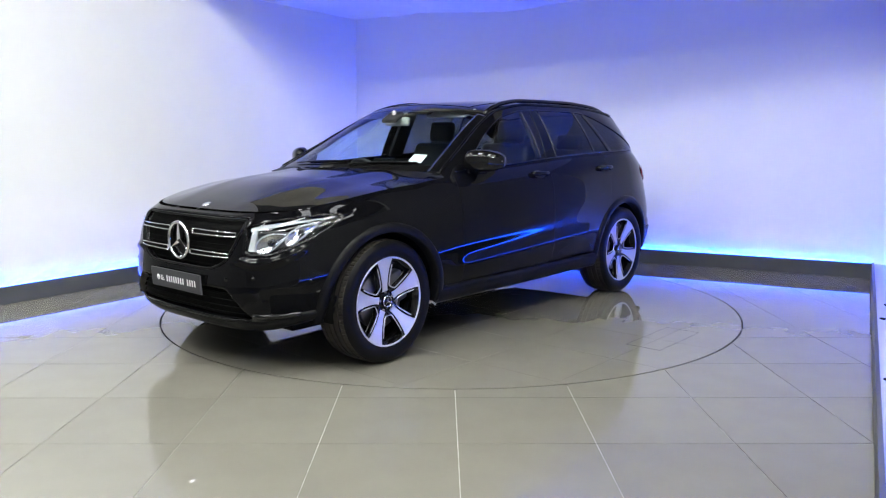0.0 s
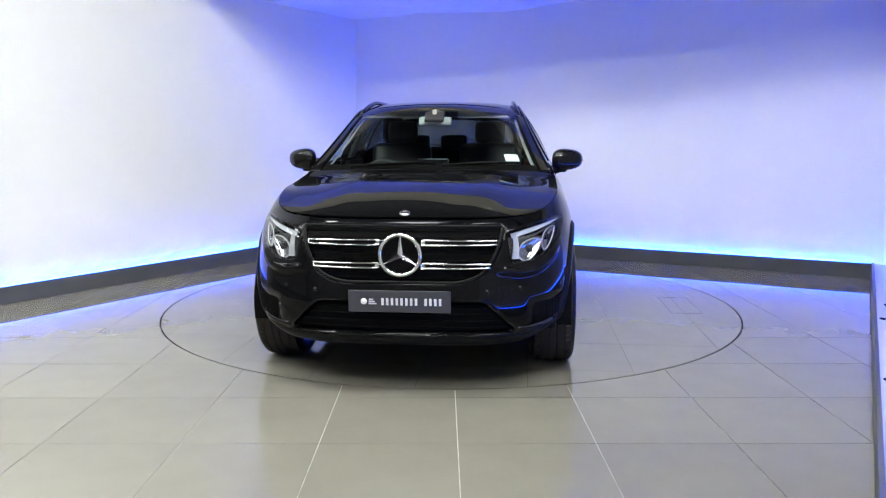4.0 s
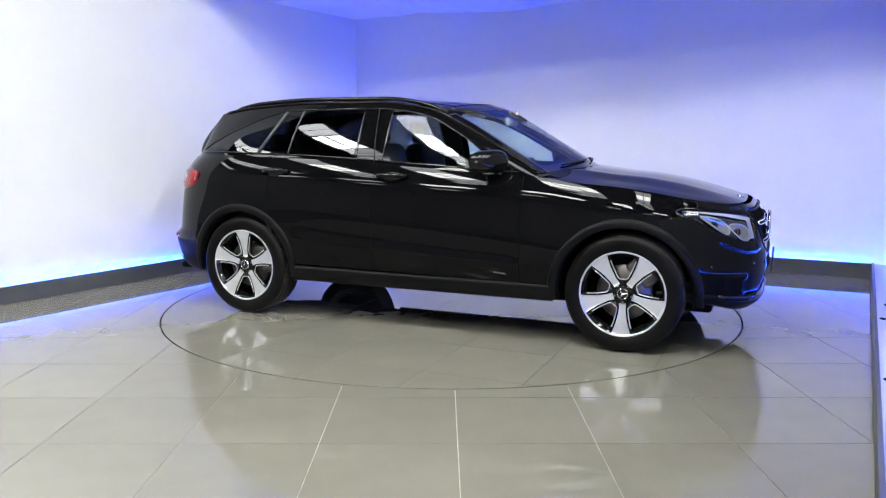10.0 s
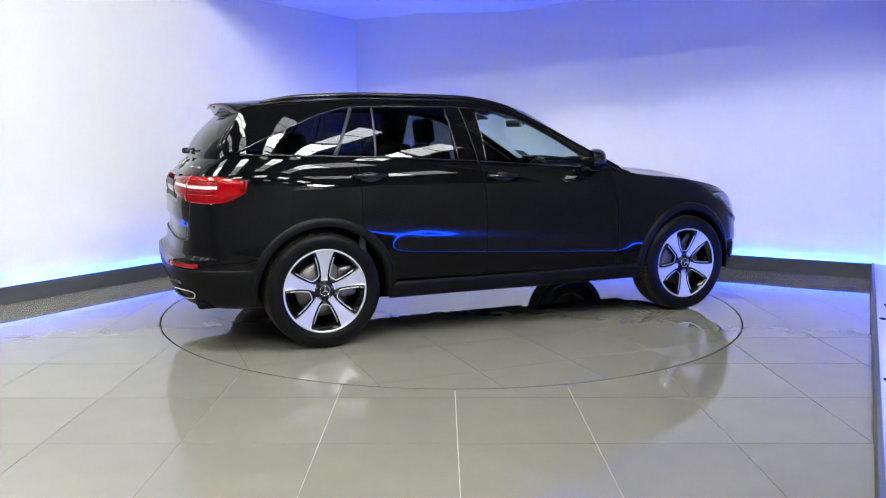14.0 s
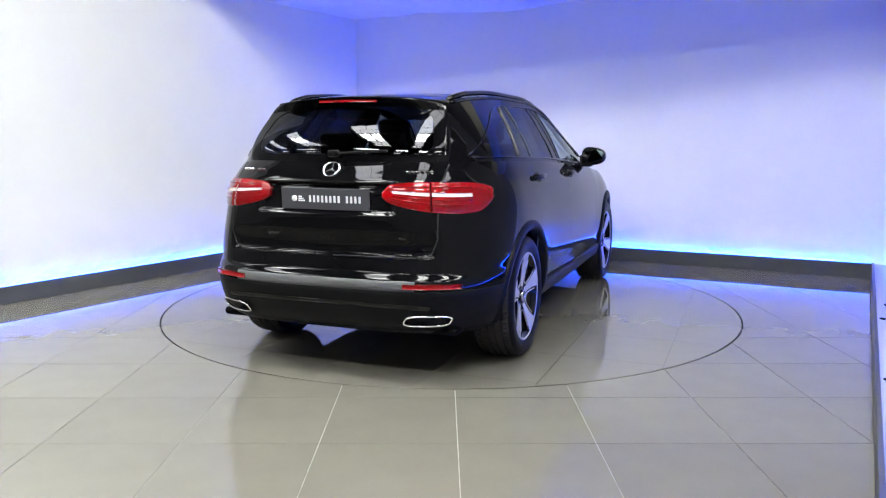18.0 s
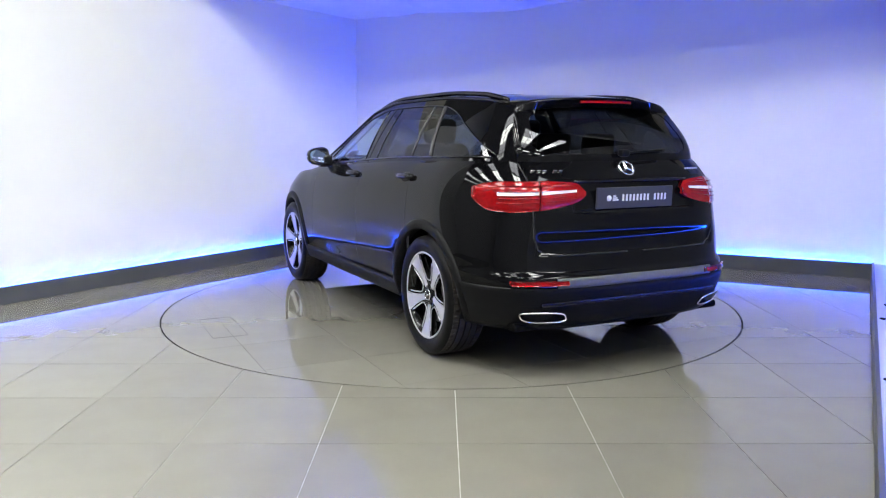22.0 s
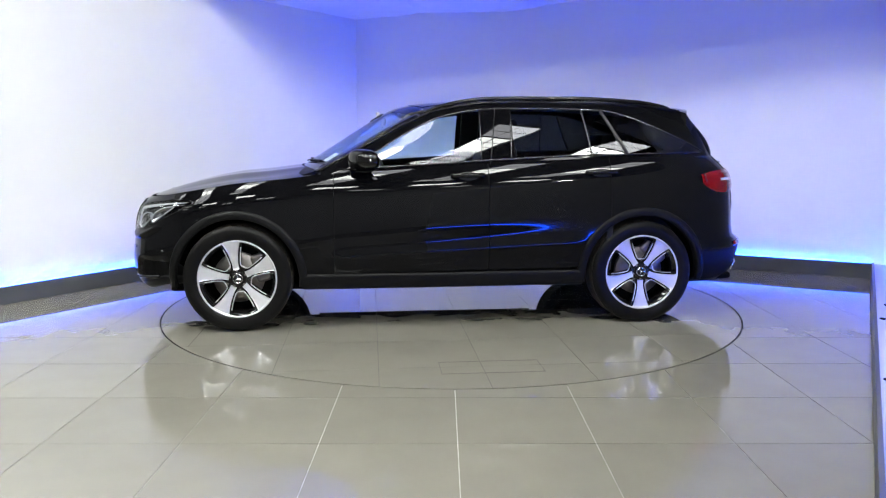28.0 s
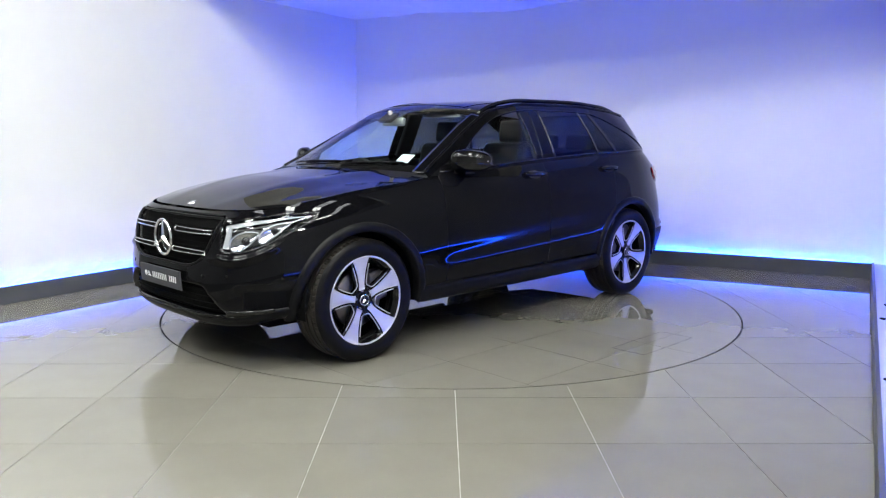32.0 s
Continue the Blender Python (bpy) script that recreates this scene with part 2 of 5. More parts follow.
wall_prism("wall_hall_front", (WALL_L_END.x - 0.06, WALL_L_END.y + 0.03), (LEFT_END.x, WALL_L_END.y + 0.03), 0, HALL, 0.2, M_HALL, "plain grey painted hall wall")
wall_prism("wall_hall_left", (LEFT_END.x, WALL_L_END.y + 0.03), (LEFT_END.x, HY0), 0, HALL, 0.2, M_HALL, "plain grey painted hall wall")
wall_prism("wall_hall_rear", (LEFT_END.x, HY0), (HX1, HY0), 0, HALL, 0.2, M_HALL, "plain grey painted hall wall")

# dropped ceiling over the back of the stage, with a wavy sheet below
EDGE_A, EDGE_B = Vector((-2.56, 1.585)), Vector((4.12, -0.22))


def build_ceiling():
    nu, nv = 190, 100
    back_l, back_r = CORNER + L_DIR * -0.0, RIGHT_END

    fold = [Vector(q) for q in ((-0.46, 2.29), (-0.40, 2.65), (-0.24, 3.0), (0.11, 2.96), (0.65, 2.80), (1.25, 2.58), (1.77, 2.40))]

    def fold_depth(p):
        best, side = 9.0, 1
        for a, b in zip(fold, fold[1:]):
            d = b - a
            k = min(max((p - a).dot(d) / d.length_squared, 0.0), 1.0)
            r = p - (a + d * k)
            if r.length < best:
                best, side = r.length, 1 if d.x * r.y - d.y * r.x > 0 else -1
        return 0.030 * math.exp(-best / (0.09 if side > 0 else 0.018))

    def f(u, v):
        front = EDGE_A.lerp(EDGE_B, u)
        back = CORNER.lerp(RIGHT_END + Vector((0.0, 0.0)), u)
        p = front.lerp(back, v)
        ramp = min(1.0, 6 * v) * min(1.0, 6 * u, 6 * (1 - u))
        w = noise.noise(Vector((p.x * 1.6, p.y * 2.3, 0.0))) * 0.030 + noise.noise(Vector((p.x * 5.5, p.y * 7.0, 3.0))) * 0.005
        return (p.x, p.y, CEIL + w * ramp - fold_depth(p))
    vs, fs = grid(f, nu, nv)
    n = len(vs)
    q = [EDGE_A, EDGE_B, RIGHT_END + Vector((0.2, 0.1)), CORNER + Vector((-0.05, 0.15))]
    top = [(p.x, p.y, FASCIA) for p in q]
    low = [(p.x, p.y, CEIL - 0.004) for p in q[:2]]
    vs += top + low
    fs += [(n, n + 1, n + 2, n + 3), (n + 4, n + 5, n + 1, n)]
    ob = raw("ceiling", vs, fs, M_CEIL, None, "", True)
    ob.data.materials.append(M_FASCIA)
    ob.data.polygons[-1].material_index = 1
    # unseen dark sheet added for the shaded open roof space, mirrored by the bonnet
    wall_prism("roof_void_sheet", EDGE_B, EDGE_A, FASCIA, HALL, 0.1, M_HALLROOF, "dark sheet in place of the unlit roof space above the low ceiling")
    tagged(ob, "low white stretched ceiling sheet with soft creases", "ceiling", "", "structure")
    vs = [(LEFT_END.x - 1, HY0 - 0.2, HALL), (HX1 + 0.2, HY0 - 0.2, HALL), (HX1 + 0.2, 4.2, HALL), (LEFT_END.x - 1, 4.2, HALL)]
    vs += [(x, y, z + 0.15) for x, y, z in vs]
    ob = raw("ceiling_hall", vs, [(0, 1, 2, 3), (7, 6, 5, 4), (0, 4, 5, 1), (1, 5, 6, 2), (2, 6, 7, 3), (3, 7, 4, 0)], M_HALLROOF, None, "", False)
    tagged(ob, "dark metal hall roof with skylights", "ceiling", "", "structure")


build_ceiling()

# rooflights of the hall: glowing panels with glazing bars
E_DIR = (EDGE_B - EDGE_A).normalized()
E_BACK = Vector((E_DIR.y, -E_DIR.x))
SKY_ROWS = ((4.35, 1.2, (-5.4, -3.3, -1.2, 0.9, 3.0, 5.1, 7.2)), (7.75, 0.60, (-4.7, -2.6, -0.5, 1.6, 3.7, 5.8, 7.9)), (6.05, 0.45, (-3.4, -1.3, 0.8, 2.9, 5.0, 7.1)), (9.4, 0.45, (-3.4, -1.3, 0.8, 2.9, 5.0, 7.1)))


def build_skylight(l, glow=None):
    ob = thing("skylight", "bright rectangular rooflight with dark glazing bars", "skylight", "rooflights of the hall")
    w = 0.62 if l > 1.17 else 1.0 if l > 0.5 else 0.7
    rows = 3 if l > 1.17 else 2
    pane = glow if glow else M_SKY_LONG if l > 1.17 else M_SKY if l > 0.5 else M_SKY_SMALL
    part("frame", join(*(rbox(sx, sy, 0.06, 0.008, pose(px, py, -0.03)) for sx, sy, px, py in
                         ((w + 0.1, 0.05, 0, l / 2 + 0.025), (w + 0.1, 0.05, 0, -l / 2 - 0.025), (0.05, l, w / 2 + 0.025, 0), (0.05, l, -w / 2 - 0.025, 0)))), M_LEDGE, ob)
    for k in range(2 * rows):
        part("pane", rbox(w / 2 - 0.015, l / rows - 0.015, 0.012, 0, pose((k % 2 - 0.5) * w / 2, (k // 2 + 0.5 - rows / 2) * l / rows, -0.02)), pane, ob)
    if l > 1.17:
        for k in (-1, 1):
            for i in range(2):
                for q in (-0.5, 0.5):
                    part("end_pane", rbox(w / 2 - 0.015, 0.42, 0.012, 0, pose(q * w / 2, k * (l / 2 + 0.29 + 0.45 * i), -0.02)), M_SKY_DIM, ob, "dimmer pane of the rooflight")
                part("glazing_bar", rbox(w, 0.03, 0.028, 0.004, pose(0, k * (l / 2 + 0.515 + 0.45 * i), -0.035)), M_LEDGE, ob)
    part("glazing_bar", rbox(0.03, l, 0.03, 0.004, pose(0, 0, -0.035)), M_LEDGE, ob)
    for k in range(1, rows):
        part("glazing_bar", rbox(w, 0.03, 0.028, 0.004, pose(0, (k - rows / 2) * l / rows, -0.035)), M_LEDGE, ob)
    return ob


SKY_TURN = math.degrees(math.atan2(E_DIR.y, E_DIR.x))
for back, length, steps in SKY_ROWS:
    first_sky = None
    for step in steps:
        q = EDGE_A + E_DIR * step + E_BACK * back
        m = pose(q.x, q.y, HALL, 0, 0, SKY_TURN)
        if step < -2.0 and length > 0.5:
            # far-left panels dimmed so the left wall and floor get less light
            build_skylight(length, M_SKY_SMALL).matrix_basis = m
        elif first_sky is None:
            first_sky = build_skylight(length)
            first_sky.matrix_basis = m
        else:
            copy_thing(first_sky, m)
build_skylight(0.6, M_SKY_KEY).matrix_basis = pose(4.75, -9.2, HALL, 0, 0, SKY_TURN)

# skirting ledges with a blue light strip on top


def ledge(a, d, length, depth, inward, channel=True, glow=None):
    """A boxed skirting along a wall from a in direction d; inward points into the room. With a channel, its front lip hides the strip."""
    ang = math.degrees(math.atan2(d.y, d.x))
    side = 1 if Vector((-d.y, d.x)).dot(inward) > 0 else -1
    top = LEDGE_H - 0.024 if channel else LEDGE_H
    bm = rbox(length, depth, top, 0.003)
    bmesh.ops.translate(bm, vec=(length / 2, side * depth / 2, top / 2), verts=bm.verts)
    if channel:
        lip = rbox(length, 0.009, LEDGE_H, 0.002)
        bmesh.ops.translate(lip, vec=(length / 2, side * (depth + 0.0045), LEDGE_H / 2), verts=lip.verts)
        bm = join(bm, lip)
    o = part("baseboard", bm, M_LEDGE)
    tagged(o, "charcoal grey boxed skirting along the wall", "skirting", "", "structure")
    o.matrix_basis = pose(a.x, a.y, 0, 0, 0, ang)
    bm = rbox(length - 0.02, 0.030, 0.012, 0.003)
    bmesh.ops.translate(bm, vec=(length / 2, side * 0.022, top + 0.006), verts=bm.verts)
    s = part("light_strip", bm, glow or M_LED)
    tagged(s, "glowing blue LED strip on the skirting ledge", "light strip", "strips on the ledges")
    s.matrix_basis = pose(a.x, a.y, 0, 0, 0, ang)


def side_ledge():
    """The ledge of the side wall: a charcoal board, a white top and a light strip along the wall."""
    ang = math.degrees(math.atan2(S_DIR.y, S_DIR.x))
    side = 1 if Vector((-S_DIR.y, S_DIR.x)).dot(Vector((-1, 0))) > 0 else -1
    n = 7.45

    def bar(name, depth, y, h, z, material, label, category, kind="structure", group=""):
        bm = rbox(n, depth, h, 0.003)
        bmesh.ops.translate(bm, vec=(n / 2, side * y, z), verts=bm.verts)
        o = tagged(part(name, bm, material), label, category, group, kind)
        o.matrix_basis = pose(RIGHT_END.x, RIGHT_END.y, 0, 0, 0, ang)
        return o
    bar("baseboard", 0.022, 0.149, LEDGE_H, LEDGE_H / 2, M_LEDGE, "charcoal grey boxed skirting along the wall", "skirting")
    # white top given the side wall's grey to hold its brightness down
    bar("trim", 0.137, 0.0692, LEDGE_H - 0.012, LEDGE_H / 2 - 0.006, M_SIDE, "white ledge top behind the skirting board, greyed against glare", "ledge")
    bar("light_strip", 0.022, 0.016, 0.014, LEDGE_H + 0.001, M_LED_SIDE, "glowing blue LED strip on the skirting ledge", "light strip", "", "strips on the ledges")
    for k in range(9):
        bm = rbox(0.035, 0.022, 0.012, 0.003)
        o = tagged(part("cable_clip", bm, M_CLAD), "small dark cable clip on the white ledge", "clip", "clips on the ledge")
        o.matrix_basis = pose(RIGHT_END.x, RIGHT_END.y, 0, 0, 0, ang) @ pose(1.6 + 0.5 * k, side * (0.045 + 0.03 * (k % 3)), LEDGE_H - 0.006, 0, 0, 25 * k)


ledge(CORNER, L_DIR, 4.74, 0.05, Vector((1, -1)), True, M_LED_SOFT)
ledge(CORNER + R_DIR * 0.05, R_DIR, (RIGHT_END - CORNER).length - 0.21, 0.05, Vector((0, -1)))
side_ledge()

# ground sheet under the tiles: a hole in it takes the turntable


def ring_sheet():
    n = 128
    vs, fs = [], []
    for k in range(n):
        w = 2 * math.pi * k / n
        vs.append(((TABLE_R + 0.004) * math.cos(w), (TABLE_R + 0.004) * math.sin(w), -0.004))
    big = 16.0
    for k in range(n):
        w = 2 * math.pi * k / n
        c, s = math.cos(w), math.sin(w)
        q = big / max(abs(c), abs(s))
        vs.append((q * c, q * s - 2, -0.004))
    fs = [(k, k + n, (k + 1) % n + n, (k + 1) % n) for k in range(n)]
    pit = [(x, y, -0.0035) for x, y, z in vs[:n]] + [(x, y, -0.06) for x, y, z in vs[:n]] + [(0, 0, -0.06)]
    pf = [(k, (k + 1) % n, (k + 1) % n + n, k + n) for k in range(n)] + [(n + k, n + (k + 1) % n, 2 * n) for k in range(n)]
    tagged(raw("turntable_pit", pit, pf, M_GAP, None, "", False), "dark round pit that holds the turntable", "pit", "", "structure")
    ob = raw("floor", vs, fs, M_GROUT, None, "", False)
    return tagged(ob, "pale grout bed under the polished floor tiles", "floor", "", "structure")


FLOOR = ring_sheet()


# ---- the car: x forward, y to its left, origin on the ground midway between the axles ----
AX = 1.4365
WHEEL_Z = 0.366
FX, RX = 0.90, -1.25
NF, NR = 3.8, 4.2
z_top = smooth_curve([(-2.35, 1.205), (-1.8, 1.205), (-1.33, 1.195), (-0.93, 1.185), (-0.32, 1.155), (0.32, 1.115), (0.85, 1.085), (1.1, 1.055), (1.4, 1.028), (1.75, 0.972), (2.0, 0.928), (2.3, 0.905)])
z_bot = smooth_curve([(-2.4, 0.315), (-2.0, 0.28), (-1.0, 0.30), (1.0, 0.30), (1.7, 0.335), (1.92, 0.318), (2.12, 0.272), (2.3, 0.25)])
a_front = smooth_curve([(0.22, 2.12), (0.27, 2.19), (0.34, 2.248), (0.40, 2.272), (0.47, 2.270), (0.55, 2.263), (0.66, 2.250), (0.8, 2.226), (0.87, 2.195), (0.93, 2.12), (1.2, 2.02)])
a_rear = smooth_curve([(0.26, 2.20), (0.33, 2.29), (0.42, 2.325), (0.54, 2.345), (0.585, 2.335), (0.62, 2.30), (0.72, 2.285), (0.9, 2.285), (1.0, 2.275), (1.08, 2.25), (1.15, 2.19), (1.22, 2.12)])
slope = smooth_curve([(0.0, 0.9), (0.036, 0.5), (0.084, 0.27), (0.144, 0.17), (0.24, 0.10), (0.36, 0.062), (0.455, 0.032), (0.53, -0.025), (0.60, -0.055), (0.68, -0.082), (0.74, -0.125), (0.79, -0.19), (0.84, -0.29), (0.89, -0.41), (0.945, -0.56), (1.0, -0.80)])
V_STEPS = np.linspace(0, 1, 3001)
WIDTHS = np.concatenate([[0], np.cumsum([slope(q + 1 / 6000) * 0.835 / 3000 for q in V_STEPS[:-1]])])
WIDTHS += 0.951 - WIDTHS.max()


def half_w(v, x=0.0):
    """Half width at v up the flank; the widest line falls towards the front."""
    v = min(max(v, 0.0), 1.0)
    v += (0.085 * min(max(x, -1.0), 1.0) - 0.015 + 0.16 * sstep(-1.1, -1.9, x)) * math.sin(math.pi * v) ** 2
    return float(np.interp(v, V_STEPS, WIDTHS)) + 0.003 - 0.013 * x * x / (1 + x * x / 3)



def flare(x, z):
    """The wings swell a little over the wheels; the tail tucks in above the bumper."""
    s = 0.0
    for ax in (AX, -AX):
        d = math.hypot(x - ax, z - 0.40)
        s += 0.007 * math.exp(-((d - 0.40) / 0.20) ** 2)
    return s - 0.042 * sstep(-1.55, -2.15, x) * sstep(0.66, 1.0, z)


def dent(x, z):
    """Soft rounded crease low on the doors, rising to the rear."""
    m = sstep(-1.06, -0.82, x) * (1 - sstep(0.66, 0.95, x))
    return 0.0112 * m * math.exp(-((z - 0.540 + 0.055 * x) / 0.058) ** 2)


def box_mask(y, z, y0, y1, z0, z1, soft):
    return sstep(y0 - soft, y0, y) * (1 - sstep(y1, y1 + soft, y)) * sstep(z0 - soft, z0, z) * (1 - sstep(z1, z1 + soft, z))


grille_half = smooth_curve([(0.590, 0.20), (0.605, 0.29), (0.63, 0.375), (0.66, 0.425), (0.72, 0.467), (0.80, 0.502), (0.87, 0.516), (0.91, 0.508)])
intake_half = smooth_curve([(0.30, 0.60), (0.36, 0.575), (0.42, 0.52), (0.48, 0.455), (0.53, 0.42)])


def front_inset(y, z):
    """Depth of the grille, the lower intake and the side intakes."""
    y = abs(y)
    gh, ih = grille_half(z), intake_half(z)
    g = (1 - sstep(gh - 0.012, gh + 0.010, y)) * sstep(0.600, 0.622, z) * (1 - sstep(0.880, 0.896, z))
    lo = (1 - sstep(ih - 0.035, ih + 0.02, y)) * sstep(0.325, 0.36, z) * (1 - sstep(0.475, 0.515, z))
    sd = box_mask(y, z, 0.70, 0.84, 0.40, 0.465, 0.06)
    return 0.045 * g + 0.055 * lo + 0.036 * sd


def rear_inset(y, z):
    y = abs(y)
    pl = (1 - sstep(0.40, 0.44, y)) * sstep(0.925, 0.945, z) * (1 - sstep(1.085, 1.10, z))
    sh = (1 - sstep(0.60, 0.66, y)) * sstep(0.70, 0.715, z) * (1 - sstep(0.77, 0.84, z))
    low = (1 - sstep(0.72, 0.80, y)) * (1 - sstep(0.40, 0.425, z)) * sstep(0.33, 0.35, z)
    return 0.022 * pl + 0.018 * sh + 0.012 * low


LAMP_W0, LAMP_W1 = 0.255, 0.700
lamp_top = smooth_curve([(0.0, 0.852), (0.3, 0.882), (0.6, 0.898), (0.85, 0.904), (1.0, 0.902)])
lamp_bot = smooth_curve([(0.0, 0.712), (0.06, 0.703), (0.22, 0.705), (0.42, 0.728), (0.62, 0.768), (0.8, 0.815), (0.92, 0.853), (1.0, 0.882)])


def lamp_pocket(w, z):
    """Depth share of the headlamp's pocket in the front corner."""
    e = (w - LAMP_W0) / (LAMP_W1 - LAMP_W0)
    if e < -0.05 or e > 1.05:
        return 0.0
    m = sstep(0.0, 0.04, e) * (1 - sstep(0.94, 0.99, e))
    return m * sstep(lamp_bot(e) + 0.002, lamp_bot(e) + 0.016, z) * (1 - sstep(lamp_top(e) - 0.016, lamp_top(e) - 0.002, z))


def body_point(col, v):
    """A point of the lower body; col = ('s', x) on the flank, ('f', w) or ('r', w) round an end, w from 0 at the middle to 1."""
    kind, q = col
    if kind == "s":
        x = q
        z = z_bot(x) + v * (z_top(x) - z_bot(x))
        return Vector((x, half_w(v, x) + flare(x, z) + dent(x, z), z))
    xc, n = (FX, NF) if kind == "f" else (RX, NR)
    phi = q * math.pi / 2
    cx, cy = math.cos(phi) ** (2 / n), math.sin(phi) ** (2 / n)
    z = 0.5
    for _ in range(3):
        a = (a_front(z) - FX) if kind == "f" else (a_rear(z) + RX)
        x = xc + (a * cx if kind == "f" else -a * cx)
        z = z_bot(x) + v * (z_top(x) - z_bot(x))
    y = (half_w(v, x) + flare(x, z) + dent(x, z)) * cy
    if kind == "f":
        k = 0.045 * lamp_pocket(q, z)
        e = (q - LAMP_W0) / (LAMP_W1 - LAMP_W0)
        lip = 0.012 * sstep(-0.25, 0.05, e) * (1 - sstep(0.55, 0.80, e)) * math.exp(-((z - lamp_bot(e) + 0.046) / 0.021) ** 2)
        x += lip - front_inset(y, z) - k * 0.8
        y += lip * 0.6
        y -= k * 0.6
    else:
        x += rear_inset(y, z)
    return Vector((x, y, z))


def flank_y(x, z):
    """Half width of the body at x and height z."""
    v = (z - z_bot(x)) / (z_top(x) - z_bot(x))
    y = half_w(v, x) + flare(x, z) + dent(x, z)
    if x > FX:
        a = a_front(z) - FX
        y *= max(0.0, 1 - min(1, (x - FX) / a) ** NF) ** (1 / NF)
    elif x < RX:
        a = a_rear(z) + RX
        y *= max(0.0, 1 - min(1, (RX - x) / a) ** NR) ** (1 / NR)
    return y


def nose_x(y, z):
    """Where the front is at y and height z, with no recess."""
    x = 2.1
    for _ in range(3):
        v = (z - z_bot(x)) / (z_top(x) - z_bot(x))
        b = half_w(v, x) + flare(x, z)
        x = FX + (a_front(z) - FX) * max(0.0, 1 - min(1, abs(y) / b) ** NF) ** (1 / NF)
    return x


def tail_x(y, z):
    x = -2.1
    for _ in range(3):
        v = (z - z_bot(x)) / (z_top(x) - z_bot(x))
        b = half_w(v, x) + flare(x, z)
        x = RX - (a_rear(z) + RX) * max(0.0, 1 - min(1, abs(y) / b) ** NR) ** (1 / NR)
    return x


GAP = 0.0019
DOOR_X = (0.77, -0.31, -1.19)


def ease(t):
    return t**1.75 / (t**1.75 + (1 - t) ** 1.75)


def flank_columns():
    """Columns of one side from the nose's middle to the tail's middle."""
    cols = []
    nf = 104
    for k in range(nf):
        cols.append(("f", ease(k / nf)))
    xs = set(np.round(np.arange(RX, FX + 1e-6, 0.025), 4))
    for d in DOOR_X:
        xs = {x for x in xs if abs(x - d) > 0.012} | {round(d - GAP, 4), round(d + GAP, 4)}
    cols += [("s", float(x)) for x in sorted(xs, reverse=True)]
    for k in range(nf - 1, -1, -1):
        cols.append(("r", ease(k / nf)))
    return cols


ROWS = sorted({round(k / 78, 4) for k in range(79) if not 0.108 < k / 78 < 0.136} | {0.115, 0.13})
WINDOW_LABEL = "clear side window glass"


def build_shell(car):
    """Lower body, split into body, doors, bonnet and tailgate."""
    cols = flank_columns()
    nc, nr = len(cols), len(ROWS)
    global NORMALS
    pts = [[body_point(c, v) for v in ROWS] for c in cols]
    NORMALS = shell_normals(pts)
    body_cells, tail_cells = [], []
    for side in (1, -1):
        groups = {"front_door": [], "rear_door": []}
        for i in range(nc - 1):
            for j in range(nr - 1):
                p = (pts[i][j] + pts[i + 1][j + 1]) / 2
                if min(math.hypot(p.x - AX, p.z - WHEEL_Z), math.hypot(p.x + AX, p.z - WHEEL_Z)) < 0.440 and p.y > 0.6:
                    continue
                key = "body"
                if ROWS[j] >= 0.125 and cols[i][0] == "s":
                    if DOOR_X[1] < p.x < DOOR_X[0]:
                        key = "front_door"
                    elif DOOR_X[2] < p.x < DOOR_X[1]:
                        key = "rear_door"
                if cols[i][0] == "s" and abs(cols[i][1] - cols[i + 1][1]) < 3 * GAP and ROWS[j] >= 0.115:
                    continue
                if 0.115 <= ROWS[j] < 0.13 and cols[i][0] == "s" and DOOR_X[2] < p.x < DOOR_X[0]:
                    continue
                if p.x < -2.0 and p.z > 0.705 and p.y < 0.64:
                    key = "tailgate"
                if key in groups:
                    groups[key].append((i, j))
                elif side == 1:
                    (tail_cells if key == "tailgate" else body_cells).append((i, j))
        for key, cells in groups.items():
            emit_cells(key, cells, pts, side, car)
        # dark lining behind the door gaps
        for d in DOOR_X:
            vs = []
            for k in range(25):
                v = 0.10 + 0.90 * k / 24
                for x in (d - 0.02, d + 0.02):
                    p = body_point(("s", x), v)
                    vs.append((x, side * (p.y - 0.016), p.z))
            raw("door_seal", vs, [(2 * k, 2 * k + 1, 2 * k + 3, 2 * k + 2) for k in range(24)], M_GAP, car)
    emit_both("body", body_cells, pts, car, "glossy black painted body", 0.0)
    emit_both("tailgate", tail_cells, pts, car, "closed glossy black tailgate", -0.003)


def shell_normals(pts):
    """Normals of the whole grid, so that split panels shade as one surface."""
    a = np.array([[tuple(p) for p in col] for col in pts])
    n = np.cross(np.gradient(a, axis=0), np.gradient(a, axis=1))
    n[[0, -1], :, 1] = 0.0
    n /= np.maximum(np.linalg.norm(n, axis=2, keepdims=True), 1e-9)
    mid = n[len(n) // 2, len(n[0]) // 2]
    return n if mid[1] > 0 else -n


def emit_cells(name, cells, pts, side, car):
    ids, vs, fs, ns = {}, [], [], []

    def vid(i, j):
        if (i, j) not in ids:
            ids[(i, j)] = len(vs)
            p, n = pts[i][j], NORMALS[i][j]
            vs.append((p.x, p.y * side, p.z))
            ns.append((n[0], n[1] * side, n[2]))
        return ids[(i, j)]
    for i, j in cells:
        f = (vid(i, j), vid(i + 1, j), vid(i + 1, j + 1), vid(i, j + 1))
        fs.append(f if side > 0 else f[::-1])
    ob = raw(name, vs, fs, M_PAINT, car)
    ob.data.normals_split_custom_set_from_vertices(ns)
    return ob


